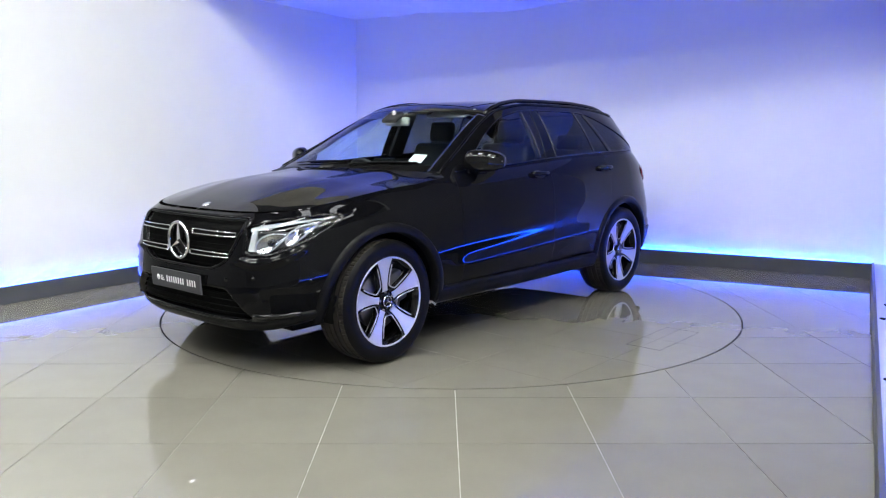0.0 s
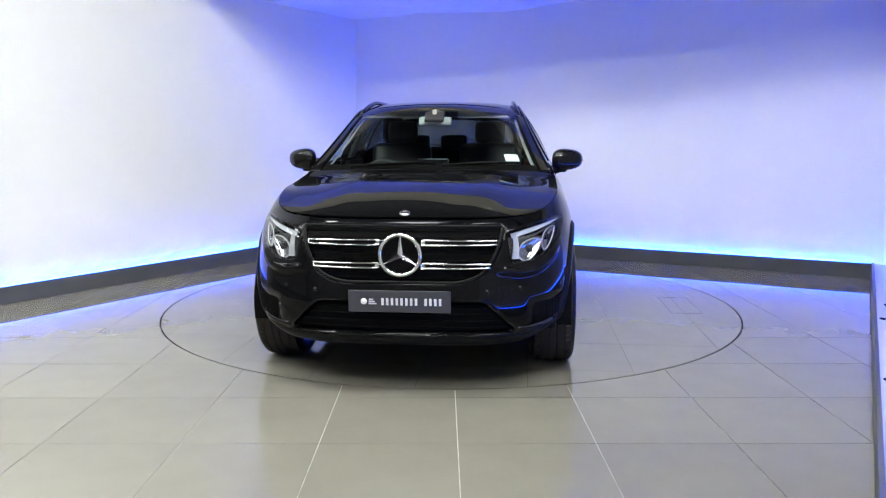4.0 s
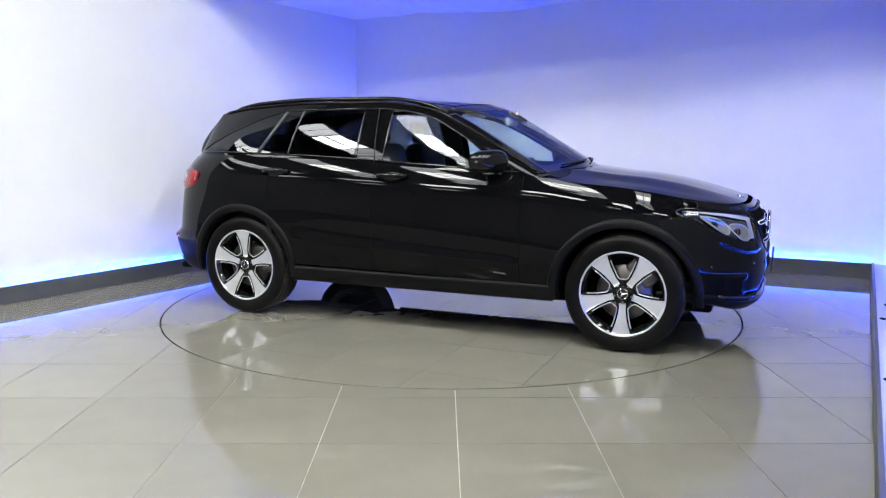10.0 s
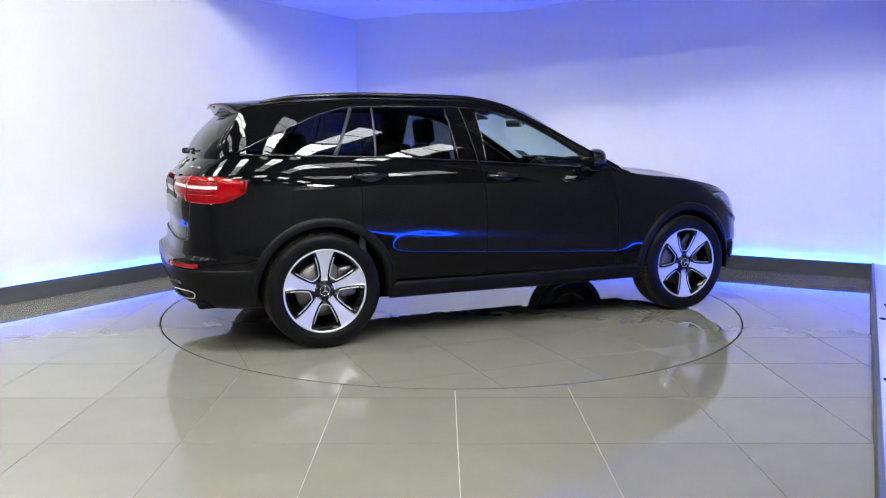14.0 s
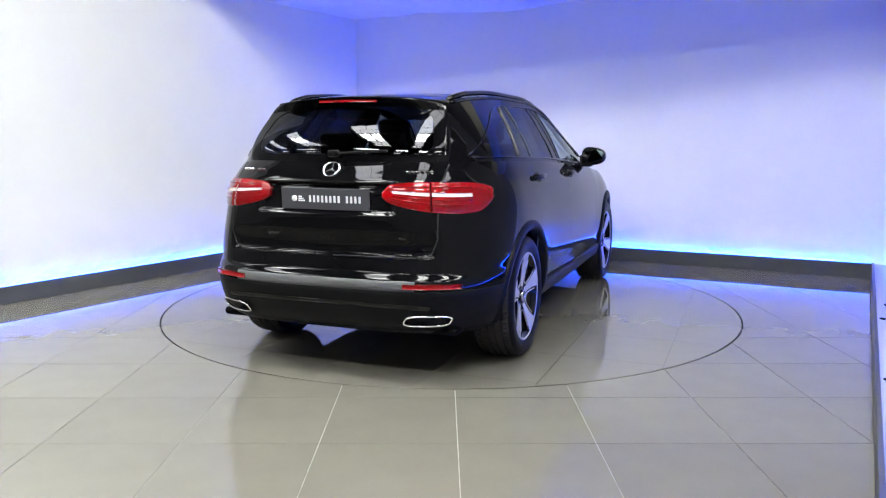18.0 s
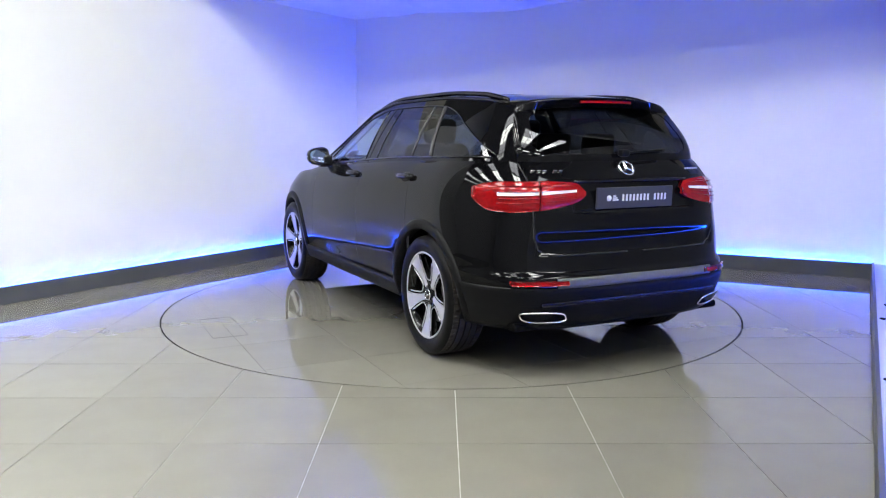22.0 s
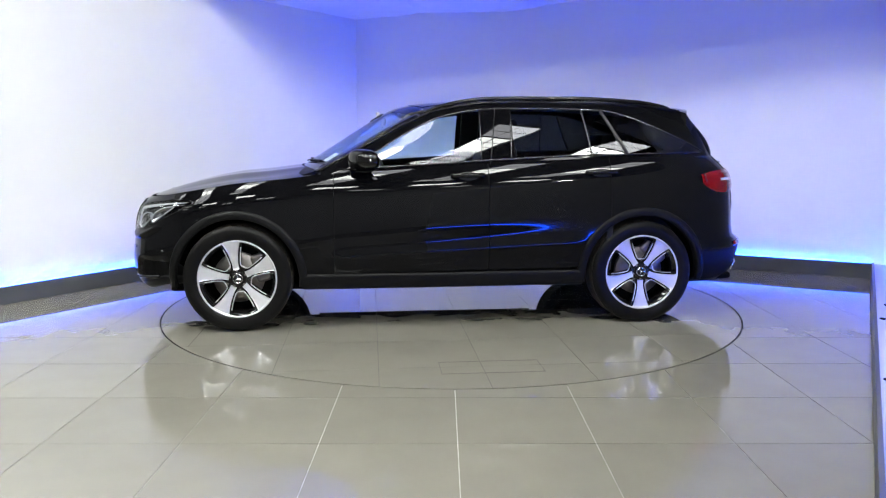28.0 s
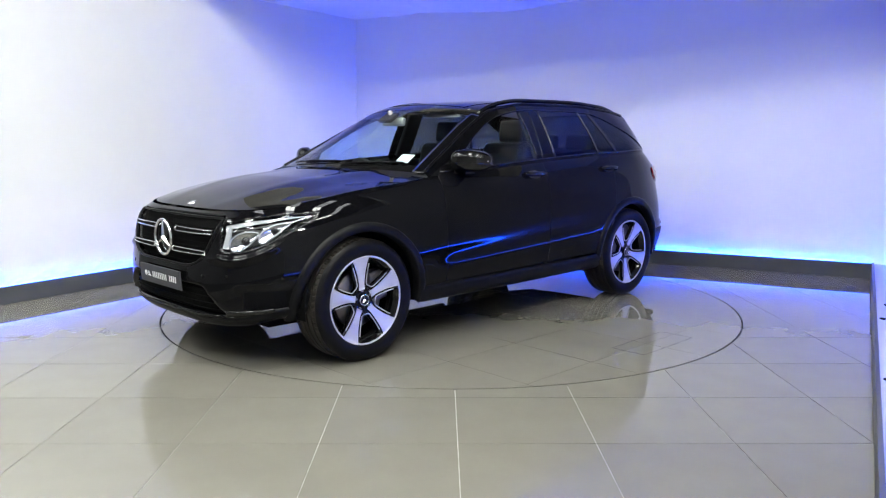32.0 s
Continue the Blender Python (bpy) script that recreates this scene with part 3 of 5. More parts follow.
def emit_both(name, cells, pts, car, label, dx):
    ids, vs, fs, ns = {}, [], [], []

    def vid(i, j, s):
        p = pts[i][j]
        k = (i, j, s if p.y > 1e-6 else 1)
        if k not in ids:
            ids[k] = len(vs)
            n = NORMALS[i][j]
            vs.append((p.x + dx, p.y * s, p.z))
            ns.append((n[0], n[1] * s, n[2]))
        return ids[k]
    for s in (1, -1):
        for i, j in cells:
            f = (vid(i, j, s), vid(i + 1, j, s), vid(i + 1, j + 1, s), vid(i, j + 1, s))
            fs.append(f if s > 0 else f[::-1])
    ob = raw(name, vs, fs, M_PAINT, car, label)
    ob.data.normals_split_custom_set_from_vertices(ns)
    return ob


def top_edge(x):
    return Vector((x, flank_y(x, z_top(x) - 1e-4), z_top(x)))


COWL_X = 0.97


def build_bonnet(car):
    """Bonnet between the wing tops, the nose and the cowl."""
    wc = 0.55
    nu, nv = 60, 48

    corner = body_point(("f", wc), 1.0)

    def front(u):
        y = (2 * u - 1) * corner.y
        x = 2.1
        for _ in range(4):
            z = z_top(x)
            x = FX + (a_front(z) - FX) * (1 - (abs(y) / (half_w(1.0) + flare(x, z))) ** NF) ** (1 / NF)
        return Vector((x, y, z))

    def cowl(u):
        w = 2 * u - 1
        e = top_edge(COWL_X - 0.1)
        y = w * e.y
        return Vector((COWL_X + 0.07 - 0.17 * w * w, y, e.z + 0.035 * (1 - w * w)))

    raw_pts = [top_edge(x) for x in np.linspace(COWL_X - 0.1, FX, 4)] + [body_point(("f", w), 1.0) for w in np.linspace(0.999, wc, 90)]
    ln = [0.0]
    for a, b in zip(raw_pts, raw_pts[1:]):
        ln.append(ln[-1] + (b - a).length)
    edge_pts = []
    for s in np.linspace(0, ln[-1], 61):
        i = min(int(np.searchsorted(ln, s, side="right")) - 1, len(raw_pts) - 2)
        edge_pts.append(raw_pts[i].lerp(raw_pts[i + 1], (s - ln[i]) / max(1e-9, ln[i + 1] - ln[i])))

    def f(u, v):
        c0, c1 = cowl(u), front(u)
        k = v * 60
        i = min(int(k), 59)
        e1 = edge_pts[i].lerp(edge_pts[i + 1], k - i)
        e0 = Vector((e1.x, -e1.y, e1.z))
        p = (1 - v) * c0 + v * c1 + (1 - u) * e0 + u * e1
        p -= (1 - u) * (1 - v) * cowl(0) + u * (1 - v) * cowl(1) + (1 - u) * v * front(0) + u * v * front(1)
        w = 2 * u - 1
        hump = (1 - w * w) * 0.036 * min(1.0, 0.35 + 1.6 * v) * (1 - v**4.5)
        ridge = 0.007 * math.exp(-((abs(w) - 0.52 + 0.10 * v) / 0.10) ** 2) * (1 - v) ** 0.5
        hollow = -0.006 * math.exp(-((abs(w) - 0.74) / 0.12) ** 2) * math.sin(math.pi * v)
        return Vector((p.x, p.y * 0.996, p.z + hump + ridge + hollow + 0.001))
    vs, fs = grid(f, nu, nv)
    ob = raw("bonnet", vs, fs, M_PAINT, car, "closed black bonnet with two soft ridges")
    return f


RAIL = [(-1.93, 0.545, 1.500), (-1.8, 0.562, 1.533), (-1.5, 0.585, 1.568), (-1.0, 0.600, 1.592), (-0.4, 0.608, 1.588), (0.0, 0.628, 1.535), (0.25, 0.668, 1.432), (0.55, 0.738, 1.275), (0.88, 0.825, 1.10)]
rail_y = smooth_curve([(x, y) for x, y, z in RAIL])
rail_z = smooth_curve([(x, z) for x, y, z in RAIL])
CENTRE = [(0.0, 1.04, 1.118), (0.12, 0.84, 1.250), (0.25, 0.61, 1.395), (0.375, 0.37, 1.535), (0.425, 0.25, 1.578), (0.50, 0.02, 1.605), (0.65, -0.55, 1.632), (0.82, -1.2, 1.622), (0.93, -1.66, 1.592), (1.0, -1.96, 1.558)]
cen_x = smooth_curve([(s, x) for s, x, z in CENTRE])
cen_z = smooth_curve([(s, z) for s, x, z in CENTRE])
RAILS = [(0.0, 0.87), (0.12, 0.64), (0.25, 0.40), (0.375, 0.17), (0.425, 0.08), (0.50, -0.12), (0.65, -0.62), (0.82, -1.2), (0.93, -1.62), (1.0, -1.87)]
rail_s = smooth_curve(RAILS)


def roof_point(s, w):
    """s from the cowl over the roof to the tail, w from -1 to 1 across."""
    xr = rail_s(s)
    r = Vector((xr, rail_y(xr), rail_z(xr)))
    c = Vector((cen_x(s), 0, cen_z(s)))
    a = abs(w)
    k = 0.72 * a**2 + 0.28 * a**6
    return Vector((c.x + (r.x - c.x) * a**2.2, r.y * w, c.z + (r.z - c.z) * k))


S_HEAD = 0.395


def build_top(car):
    ns = 80
    nw = 36
    # roof skin
    vs, fs = grid(lambda u, v: roof_point(S_HEAD + (1 - S_HEAD) * v, 2 * u - 1), nw, 56)
    roof = raw("roof", vs, fs, M_PAINT, car, "black roof panel")
    # glass roof panel
    vs, fs = grid(lambda u, v: roof_point(0.44 + 0.17 * v, (2 * u - 1) * 0.74) + Vector((0, 0, 0.003)), 20, 16)
    raw("roof_glass", vs, fs, M_DARKGLASS, roof, "dark glass roof panel")
    vs, fs = grid(lambda u, v: roof_point(0.625 + 0.19 * v, (2 * u - 1) * 0.74) + Vector((0, 0, 0.003)), 20, 16)
    raw("roof_glass", vs, fs, M_DARKGLASS, roof, "dark glass roof panel")
    # windscreen with a black border
    ws, we = 0.03, S_HEAD - 0.012
    vs, fs = grid(lambda u, v: roof_point(ws + (we - ws) * v, (2 * u - 1) * 0.905), nw, 30)
    screen = raw("windscreen", vs, fs, M_GLASS, car, "clear raked windscreen")
    screen.visible_shadow = False
    for s in (1, -1):
        vs, fs = grid(lambda u, v: roof_point(v * S_HEAD, s * (0.900 + 0.100 * u)), 4, 40)
        pil = raw("windscreen_pillar", vs, fs, M_PAINT, car)
        md = pil.modifiers.new("thickness", "SOLIDIFY")
        md.thickness, md.offset = 0.012, 0
        vs, fs = grid(lambda u, v: roof_point(0.06 + v * (S_HEAD - 0.06), s * (0.880 + 0.03 * u)) + Vector((-0.045, 0, -0.035)), 3, 40)
        raw("pillar_trim", vs, fs, M_LINER, pil, "pale inner pillar trim")
    vs, fs = grid(lambda u, v: roof_point(we - 0.004 + (S_HEAD + 0.01 - we) * v, (2 * u - 1) * 0.91) + Vector((0, 0, 0.0015)), nw, 3)
    raw("header_strip", vs, fs, M_GLOSSBLK, screen)
    vs, fs = grid(lambda u, v: roof_point(0.045 * v - 0.004, (2 * u - 1) * 0.93) + Vector((0, 0, 0.002)), nw, 3)
    raw("screen_base_band", vs, fs, M_GLOSSBLK, screen)
    # headliner
    vs, fs = grid(lambda u, v: roof_point(0.41 + 0.55 * v, (2 * u - 1) * 0.93) + Vector((0, 0, -0.035)), 16, 30)
    raw("headliner", vs, fs, M_LINER, car, "pale grey headliner")
    # cowl
    vs, fs = grid(lambda u, v: roof_point(0.035, (2 * u - 1) * 0.97).lerp(roof_point(0.0, (2 * u - 1) * 0.97) + Vector((0.10, 0, -0.012)), v) + Vector((0, 0, -0.012)), 24, 4)
    raw("cowl_panel", vs, fs, M_CLAD, car, "black plastic cowl below the windscreen")
    # roof rails and the rounded gutter edge
    for s in (1, -1):
        vs, fs = tube([roof_point(0.012 + 0.97 * k / 70, s * 0.992) + Vector((0, s * 0.004, 0.001)) for k in range(71)], 0.011, n=12)
        raw("roof_edge", vs, fs, M_PAINT, roof, "rounded black roof edge")
        pts = []
        for k in range(41):
            x = 0.12 - 1.86 * k / 40
            e = k / 40
            lift = 0.022 * min(1, 8 * e, 8 * (1 - e)) ** 0.6 if 0 < e < 1 else 0.0
            pts.append((x, s * (rail_y(x) - 0.045), rail_z(x) + 0.010 + lift))
        vs, fs = tube(pts, 0.018, n=10, flat=0.9)
        rl = raw("roof_rail", vs, fs, M_GLOSSBLK, car, "black roof rail")
    return roof


belt_shift = lambda x: -0.17 * sstep(-1.35, -1.93, x) if x < -1.35 else 0.0
dlo_top = smooth_curve([(-1.80, 1.235), (-1.70, 1.315), (-1.56, 1.40), (-1.36, 1.488), (-1.17, 1.528), (-0.8, 1.540), (-0.48, 1.540), (-0.28, 1.530), (0.0, 1.480), (0.25, 1.368), (0.46, 1.240), (0.60, 1.150)])


def side_point(x, t):
    """Upper side between waistline (t = 0) and roof edge (t = 1); x is taken at the roof edge."""
    xb = x + belt_shift(x)
    lo = top_edge(xb)
    hi = Vector((x, rail_y(x), rail_z(x)))
    p = lo.lerp(hi, t)
    p.y += 0.022 * 4 * t * (1 - t) * min(1.0, (hi.z - lo.z) / 0.3)
    return p


def t_at(x, z):
    zb, zr = z_top(x + belt_shift(x)), rail_z(x)
    return (z - zb) / max(1e-4, zr - zb)


GLASS_X = ((0.50, -0.272), (-0.505, -1.80))
SIDE_X0, SIDE_X1 = 0.86, -1.87


def build_sides(car):
    xs = sorted(set(np.round(np.linspace(SIDE_X1, SIDE_X0, 116), 4)) | {0.50, -0.272, -0.505, -1.80}, reverse=True)
    for s in (1, -1):
        bands = {"frame": ([], []), "front": ([], []), "rear": ([], [])}

        def t01(x):
            t0 = 0.028 / max(0.03, rail_z(x) - z_top(x + belt_shift(x)))
            zt = dlo_top(x) if -1.80 <= x <= 0.6 else 0
            t1 = t_at(x, zt) if zt else t0 + 0.02
            return min(t0, 0.5), max(min(t0, 0.5) + 0.004, min(0.97, t1))

        def add(band, a, b, ta, tb, n):
            vs, fs = bands[band]
            base = len(vs)
            for x, lo, hi in ((a, ta[0], ta[1]), (b, tb[0], tb[1])):
                for k in range(n + 1):
                    p = side_point(x, lo + (hi - lo) * k / n)
                    vs.append((p.x, s * p.y, p.z))
            for k in range(n):
                f = (base + k, base + k + 1, base + n + 2 + k, base + n + 1 + k)
                fs.append(f if s > 0 else f[::-1])
        for a, b in zip(xs, xs[1:]):
            mid = (a + b) / 2
            A, B = t01(a), t01(b)
            band = "frame"
            if GLASS_X[0][1] < mid < GLASS_X[0][0]:
                band = "front"
            elif GLASS_X[1][1] < mid < GLASS_X[1][0]:
                band = "rear"
            if band == "frame":
                add("frame", a, b, (0, 1), (0, 1), 12)
            else:
                add("frame", a, b, (0, A[0]), (0, B[0]), 2)
                add("frame", a, b, (A[1], 1), (B[1], 1), 4)
                add(band, a, b, A, B, 8)
        vs, fs = bands["frame"]
        me = raw("window_surround", vs, fs, M_PAINT, car)
        md = me.modifiers.new("weld", "WELD")
        md.merge_threshold = 0.0004
        vs, fs = bands["front"]
        g = raw("door_window", vs, fs, M_GLASS, car, WINDOW_LABEL)
        g.visible_shadow = False
        md = g.modifiers.new("weld", "WELD")
        md.merge_threshold = 0.0004
        vs, fs = bands["rear"]
        g2 = raw("privacy_window", vs, fs, M_TINT, car, "dark tinted rear side glass")
        md = g2.modifiers.new("weld", "WELD")
        md.merge_threshold = 0.0004
        # trims round the glass

        def line(fn, n, r, name, material, off=0.003):
            pts = []
            for k in range(n + 1):
                p = fn(k / n)
                pts.append((p.x, s * (p.y + off), p.z))
            vs, fs = tube(pts, r, n=6)
            raw(name, vs, fs, material, me)
        line(lambda e: side_point(0.74 - 2.52 * e, t01(0.74 - 2.52 * e)[0] * 0.85), 80, 0.0065, "waist_trim", M_TRIM)
        line(lambda e: side_point(0.56 - 2.36 * e, t01(0.56 - 2.36 * e)[1] + 0.02), 80, 0.005, "window_trim", M_TRIM)
        # slanted bars of the rear quarter glass and the upright bar
        for (xt, xb, r, m) in ((-1.175, -1.335, 0.012, M_SATIN), (-1.03, -1.065, 0.006, M_SATIN), (-0.272, -0.27, 0.004, M_TRIM), (-0.505, -0.48, 0.004, M_TRIM)):
            def bar(e, xt=xt, xb=xb):
                x = xb + (xt - xb) * e
                t0, t1 = t01(x)
                return side_point(x, t0 + (t1 - t0) * e)
            line(bar, 12, r, "window_bar", m, 0.002)
        # door gap in the pillar
        line(lambda e: side_point(-0.33 - 0.06 * e, e * 0.9), 12, 0.003, "door_gap", M_GAP, 0.001)


def build_tail(car):
    """Rear screen between the rear pillars, with the spoiler."""
    def f(u, v):
        w = 2 * u - 1
        a = abs(w)
        e = side_point(SIDE_X1, v)
        zc = 1.205 + (1.548 - 1.205) * v
        xc = tail_x(0, 1.204) + (-1.885 - tail_x(0, 1.204)) * v - 0.045 * 4 * v * (1 - v) * 0.6
        y = e.y * w
        x = xc + (e.x - xc) * a**3
        x = (1 - v) ** 2 * tail_x(y, 1.204) + (1 - (1 - v) ** 2) * x if a < 0.999 else e.x
        return Vector((x, y, zc + (e.z - zc) * a**2.5))

    def inside(u, v):
        w = abs(2 * u - 1)
        return (w / (0.885 - 0.03 * v)) ** 7 + (abs(v - 0.51) / 0.40) ** 6 < 1
    vs, fs = grid(f, 130, 70, lambda u, v: not inside(u, v))
    raw("rear_pillar_skin", vs, fs, M_PAINT, car)
    vs, fs = grid(lambda u, v: f(u, v) + Vector((0.003, 0, -0.001)), 130, 70, lambda u, v: (abs(2 * u - 1) / 0.91) ** 7 + (abs(v - 0.51) / 0.43) ** 6 < 1)
    raw("rear_window", vs, fs, M_TINT, car, "dark tinted rear window")
    # spoiler lip over the rear screen
    def sp(u, v):
        w = 2 * u - 1
        k = v * 2
        out = 1 - abs(w) ** 5
        if k <= 1:
            p = roof_point(0.88 + 0.12 * k, w * 0.99) + Vector((-0.030 * k * out, 0, 0.003 + 0.006 * k * out))
        else:
            q = k - 1
            p = (roof_point(1.0, w * 0.99) + Vector((-0.030 * out, 0, 0.003 + 0.006 * out))).lerp(f(0.5 + 0.49 * w, 0.90) + Vector((-0.002, 0, 0)), q)
        return p
    vs, fs = grid(sp, 60, 16)
    spo = raw("spoiler", vs, fs, M_PAINT, car, "black roof spoiler over the rear window")
    vs, fs = slab(lambda u, v: roof_point(1.0, (2 * u - 1) * 0.33) + Vector((-0.038, 0, -0.006 - 0.014 * v)), 16, 2, 0.012, lambda u, v: (1, 0, 0))
    raw("brake_light", vs, fs, M_REDDK, spo, "slim red high brake light")
    # wiper
    pts = [f(0.50 - 0.25 * k / 10, 0.10 + 0.05 * k / 10) + Vector((-0.028 + 0.01 * k / 10, 0, 0.01)) for k in range(11)]
    vs, fs = tube(pts, 0.008, n=6)
    wp = raw("rear_wiper", vs, fs, M_CLAD, car, "black rear wiper arm")
    part("wiper_hub", rbox(0.05, 0.06, 0.04, 0.012, Matrix.Translation(pts[0])), M_CLAD, wp)
    return f


def cladding(car, ax, s):
    """Plastic arch moulding round a wheel."""
    n = 60
    a0, a1 = math.radians(-8), math.radians(188)
    sect = ((0.418, -0.05), (0.420, 0.006), (0.428, 0.013), (0.455, 0.016), (0.470, 0.012), (0.478, 0.004), (0.479, -0.02))
    vs, fs = [], []
    for k in range(n + 1):
        w = a0 + (a1 - a0) * k / n
        for r, o in sect:
            x, z = ax + r * math.cos(w), WHEEL_Z + r * math.sin(w)
            y = flank_y(x, max(z, z_bot(x) + 0.005)) + o
            vs.append((x, s * y, z))
    m = len(sect)
    for k in range(n):
        for i in range(m - 1):
            f = (k * m + i, (k + 1) * m + i, (k + 1) * m + i + 1, k * m + i + 1)
            fs.append(f if s > 0 else f[::-1])
    raw("wheel_arch_trim", vs, fs, M_CLAD, car, "grained black plastic arch moulding")
    # liner
    vs, fs = grid(lambda u, v: (ax + 0.425 * math.cos(a0 + (a1 - a0) * u), s * (0.52 + 0.38 * v), WHEEL_Z + 0.425 * math.sin(a0 + (a1 - a0) * u)), 32, 2)
    n0 = len(vs)
    vs = list(vs) + [(ax, s * 0.52, WHEEL_Z)]
    fs = list(fs) + [(i, i + 1, n0) for i in range(32)]
    raw("arch_liner", vs, fs, M_DARK, car)


def sill(car, s):
    def f(u, v):
        x = 0.99 - 1.99 * u
        sect = ((0.30, -0.03), (0.285, 0.0), (0.30, 0.018), (0.355, 0.014), (0.392, 0.008), (0.40, -0.01))
        k = v * 5
        i = min(int(k), 4)
        z, o = sect[i][0] + (sect[i + 1][0] - sect[i][0]) * (k - i), sect[i][1] + (sect[i + 1][1] - sect[i][1]) * (k - i)
        return (x, s * (flank_y(x, max(z, 0.31)) + o + 0.004), z)
    vs, fs = grid(f, 40, 10)
    raw("sill_trim", vs, fs, M_CLAD, car, "black plastic sill moulding")


def build_under(car):
    bm = join(rbox(3.9, 1.30, 0.06, 0.02, pose(0, 0, 0.27)), rbox(1.85, 1.74, 0.06, 0.02, pose(0, 0, 0.325)), rbox(0.5, 1.5, 0.05, 0.02, pose(-1.95, 0, 0.305)), rbox(0.4, 1.0, 0.04, 0.02, pose(1.92, 0, 0.285)))
    part("underbody", bm, M_DARK, car, "matt black underbody")
    part("cabin_floor", join(rbox(1.85, 1.6, 0.05, 0.01, pose(0, 0, 0.42)), rbox(1.1, 0.98, 0.05, 0.01, pose(-1.42, 0, 0.42))), M_DASH, car)
    part("bulkhead", rbox(0.05, 1.6, 0.66, 0.01, pose(0.95, 0, 0.72)), M_DARK, car)


# ---- wheel: axis y, outer face towards +y ----
def build_wheel():
    r0 = 0.372
    prof = [(0.268, -0.112), (0.285, -0.122), (0.325, -0.126), (0.350, -0.120), (0.366, -0.104), (0.3705, -0.085), (0.3712, -0.070), (0.3630, -0.0685), (0.3630, -0.0615), (0.3718, -0.060),
            (0.372, -0.026), (0.3630, -0.0245), (0.3630, -0.0155), (0.372, -0.014), (0.372, 0.014), (0.3630, 0.0155), (0.3630, 0.0245), (0.372, 0.026),
            (0.3718, 0.060), (0.3630, 0.0615), (0.3630, 0.0685), (0.3712, 0.070), (0.3705, 0.085), (0.366, 0.104), (0.350, 0.120), (0.338, 0.1245), (0.325, 0.126), (0.300, 0.1255), (0.296, 0.1235), (0.285, 0.122), (0.272, 0.115), (0.266, 0.108)]

    def mod(k, i):
        return -0.007 if k % 4 == 0 and i in (5, 6, 21, 22) else 0.0
    rim_prof = [(0.20, -0.10), (0.255, -0.108), (0.262, -0.112), (0.262, -0.104), (0.240, -0.09), (0.225, -0.03), (0.232, 0.05), (0.250, 0.085), (0.262, 0.104), (0.268, 0.112), (0.2695, 0.1155), (0.266, 0.117), (0.258, 0.112), (0.247, 0.100), (0.236, 0.085)]
    vs, fs = revolve(rim_prof, 72)
    w = raw("wheel", vs, fs, M_GLOSSBLK, None, "wheel with five broad machined spokes")
    vs, fs = revolve(prof[:5], 96)
    v2, f2 = revolve(prof[23:], 96)
    f2 = [tuple(q + len(vs) for q in f) for f in f2]
    tyre = raw("tyre", vs + v2, fs + f2, M_RUBBER, w, "black road tyre with block shoulders")
    vs, fs = revolve(prof[4:24], 288, mod=lambda k, i: mod(k, i + 4))
    raw("tread", vs, fs, M_TREAD, tyre, "dusty grooved tread", False)
    vs, fs = revolve([(0.2695, 0.1125), (0.2705, 0.1155), (0.268, 0.1178), (0.262, 0.1165), (0.259, 0.1135)], 96)
    raw("rim_lip", vs, fs, M_ALLOY, w, "bright machined rim lip")
    half = smooth_curve([(0.045, 0.032), (0.09, 0.029), (0.15, 0.037), (0.20, 0.049), (0.24, 0.061), (0.262, 0.072)])
    dish = smooth_curve([(0.03, 0.082), (0.09, 0.088), (0.18, 0.100), (0.262, 0.113)])

    def spoke_at(name, material, ang, r_lo, r_hi, in_off, lift, depth, label=""):
        rot = Matrix.Rotation(ang, 3, "Y")

        def f(u, v):
            r = r_lo + (r_hi - r_lo) * v
            hw = max(0.004, half(r) + in_off)
            x = (2 * u - 1) * hw
            cr = math.sqrt(max(1e-6, r * r - x * x)) if r > 0.2 else r
            e = 1 - (2 * u - 1) ** 4
            return rot @ Vector((x, dish(r) + lift + 0.002 * e, cr))
        vs, fs = slab(f, 8, 14, depth, lambda u, v: (0, -1, 0))
        return raw(name, vs, fs, material, w, label, True)
    for k in range(5):
        a = 2 * math.pi * k / 5
        spoke_at("spoke", M_GLOSSBLK, a, 0.035, 0.258, 0.010, -0.004, 0.035)
        sf = spoke_at("spoke_face", M_ALLOY, a, 0.062, 0.264, -0.009, 0.0, 0.006, "bright machined spoke face")
        # pinstripe round each opening
        b = a + math.pi / 5
        rot = Matrix.Rotation(b, 3, "Y")
        pts = []
        for q in range(25):
            e = 2 * q / 24 - 1
            if abs(e) > 0.30:
                sgn = 1 if e > 0 else -1
                rr = 0.098 + (abs(e) - 0.30) / 0.70 * 0.125
                ph = math.pi / 5 - math.asin(min(0.9, (half(rr) + 0.005) / rr))
                x, z = sgn * rr * math.sin(ph), rr * math.cos(ph)
                y = dish(rr) - 0.001
            else:
                rr = 0.098
                ph = (math.pi / 5 - math.asin((half(rr) + 0.005) / rr)) * e / 0.30
                x, z = rr * math.sin(ph), (0.098 - 0.006 * (1 - (e / 0.3) ** 2)) * math.cos(ph)
                y = dish(rr) - 0.003
            pts.append(rot @ Vector((x, y, z)))
        vs, fs = tube(pts, 0.0032, n=6, up=(0, 1, 0))
        raw("pinstripe", vs, fs, M_ALLOY, w)
        bolt = Matrix.Rotation(a, 3, "Y") @ Vector((0, 0.084, 0.056))
        vs, fs = revolve([(0.0001, 0.010), (0.007, 0.010), (0.009, 0.006), (0.009, -0.01)], 12)
        raw("wheel_bolt", [Vector(v) * 0.75 + bolt for v in vs], fs, M_STEEL, w)
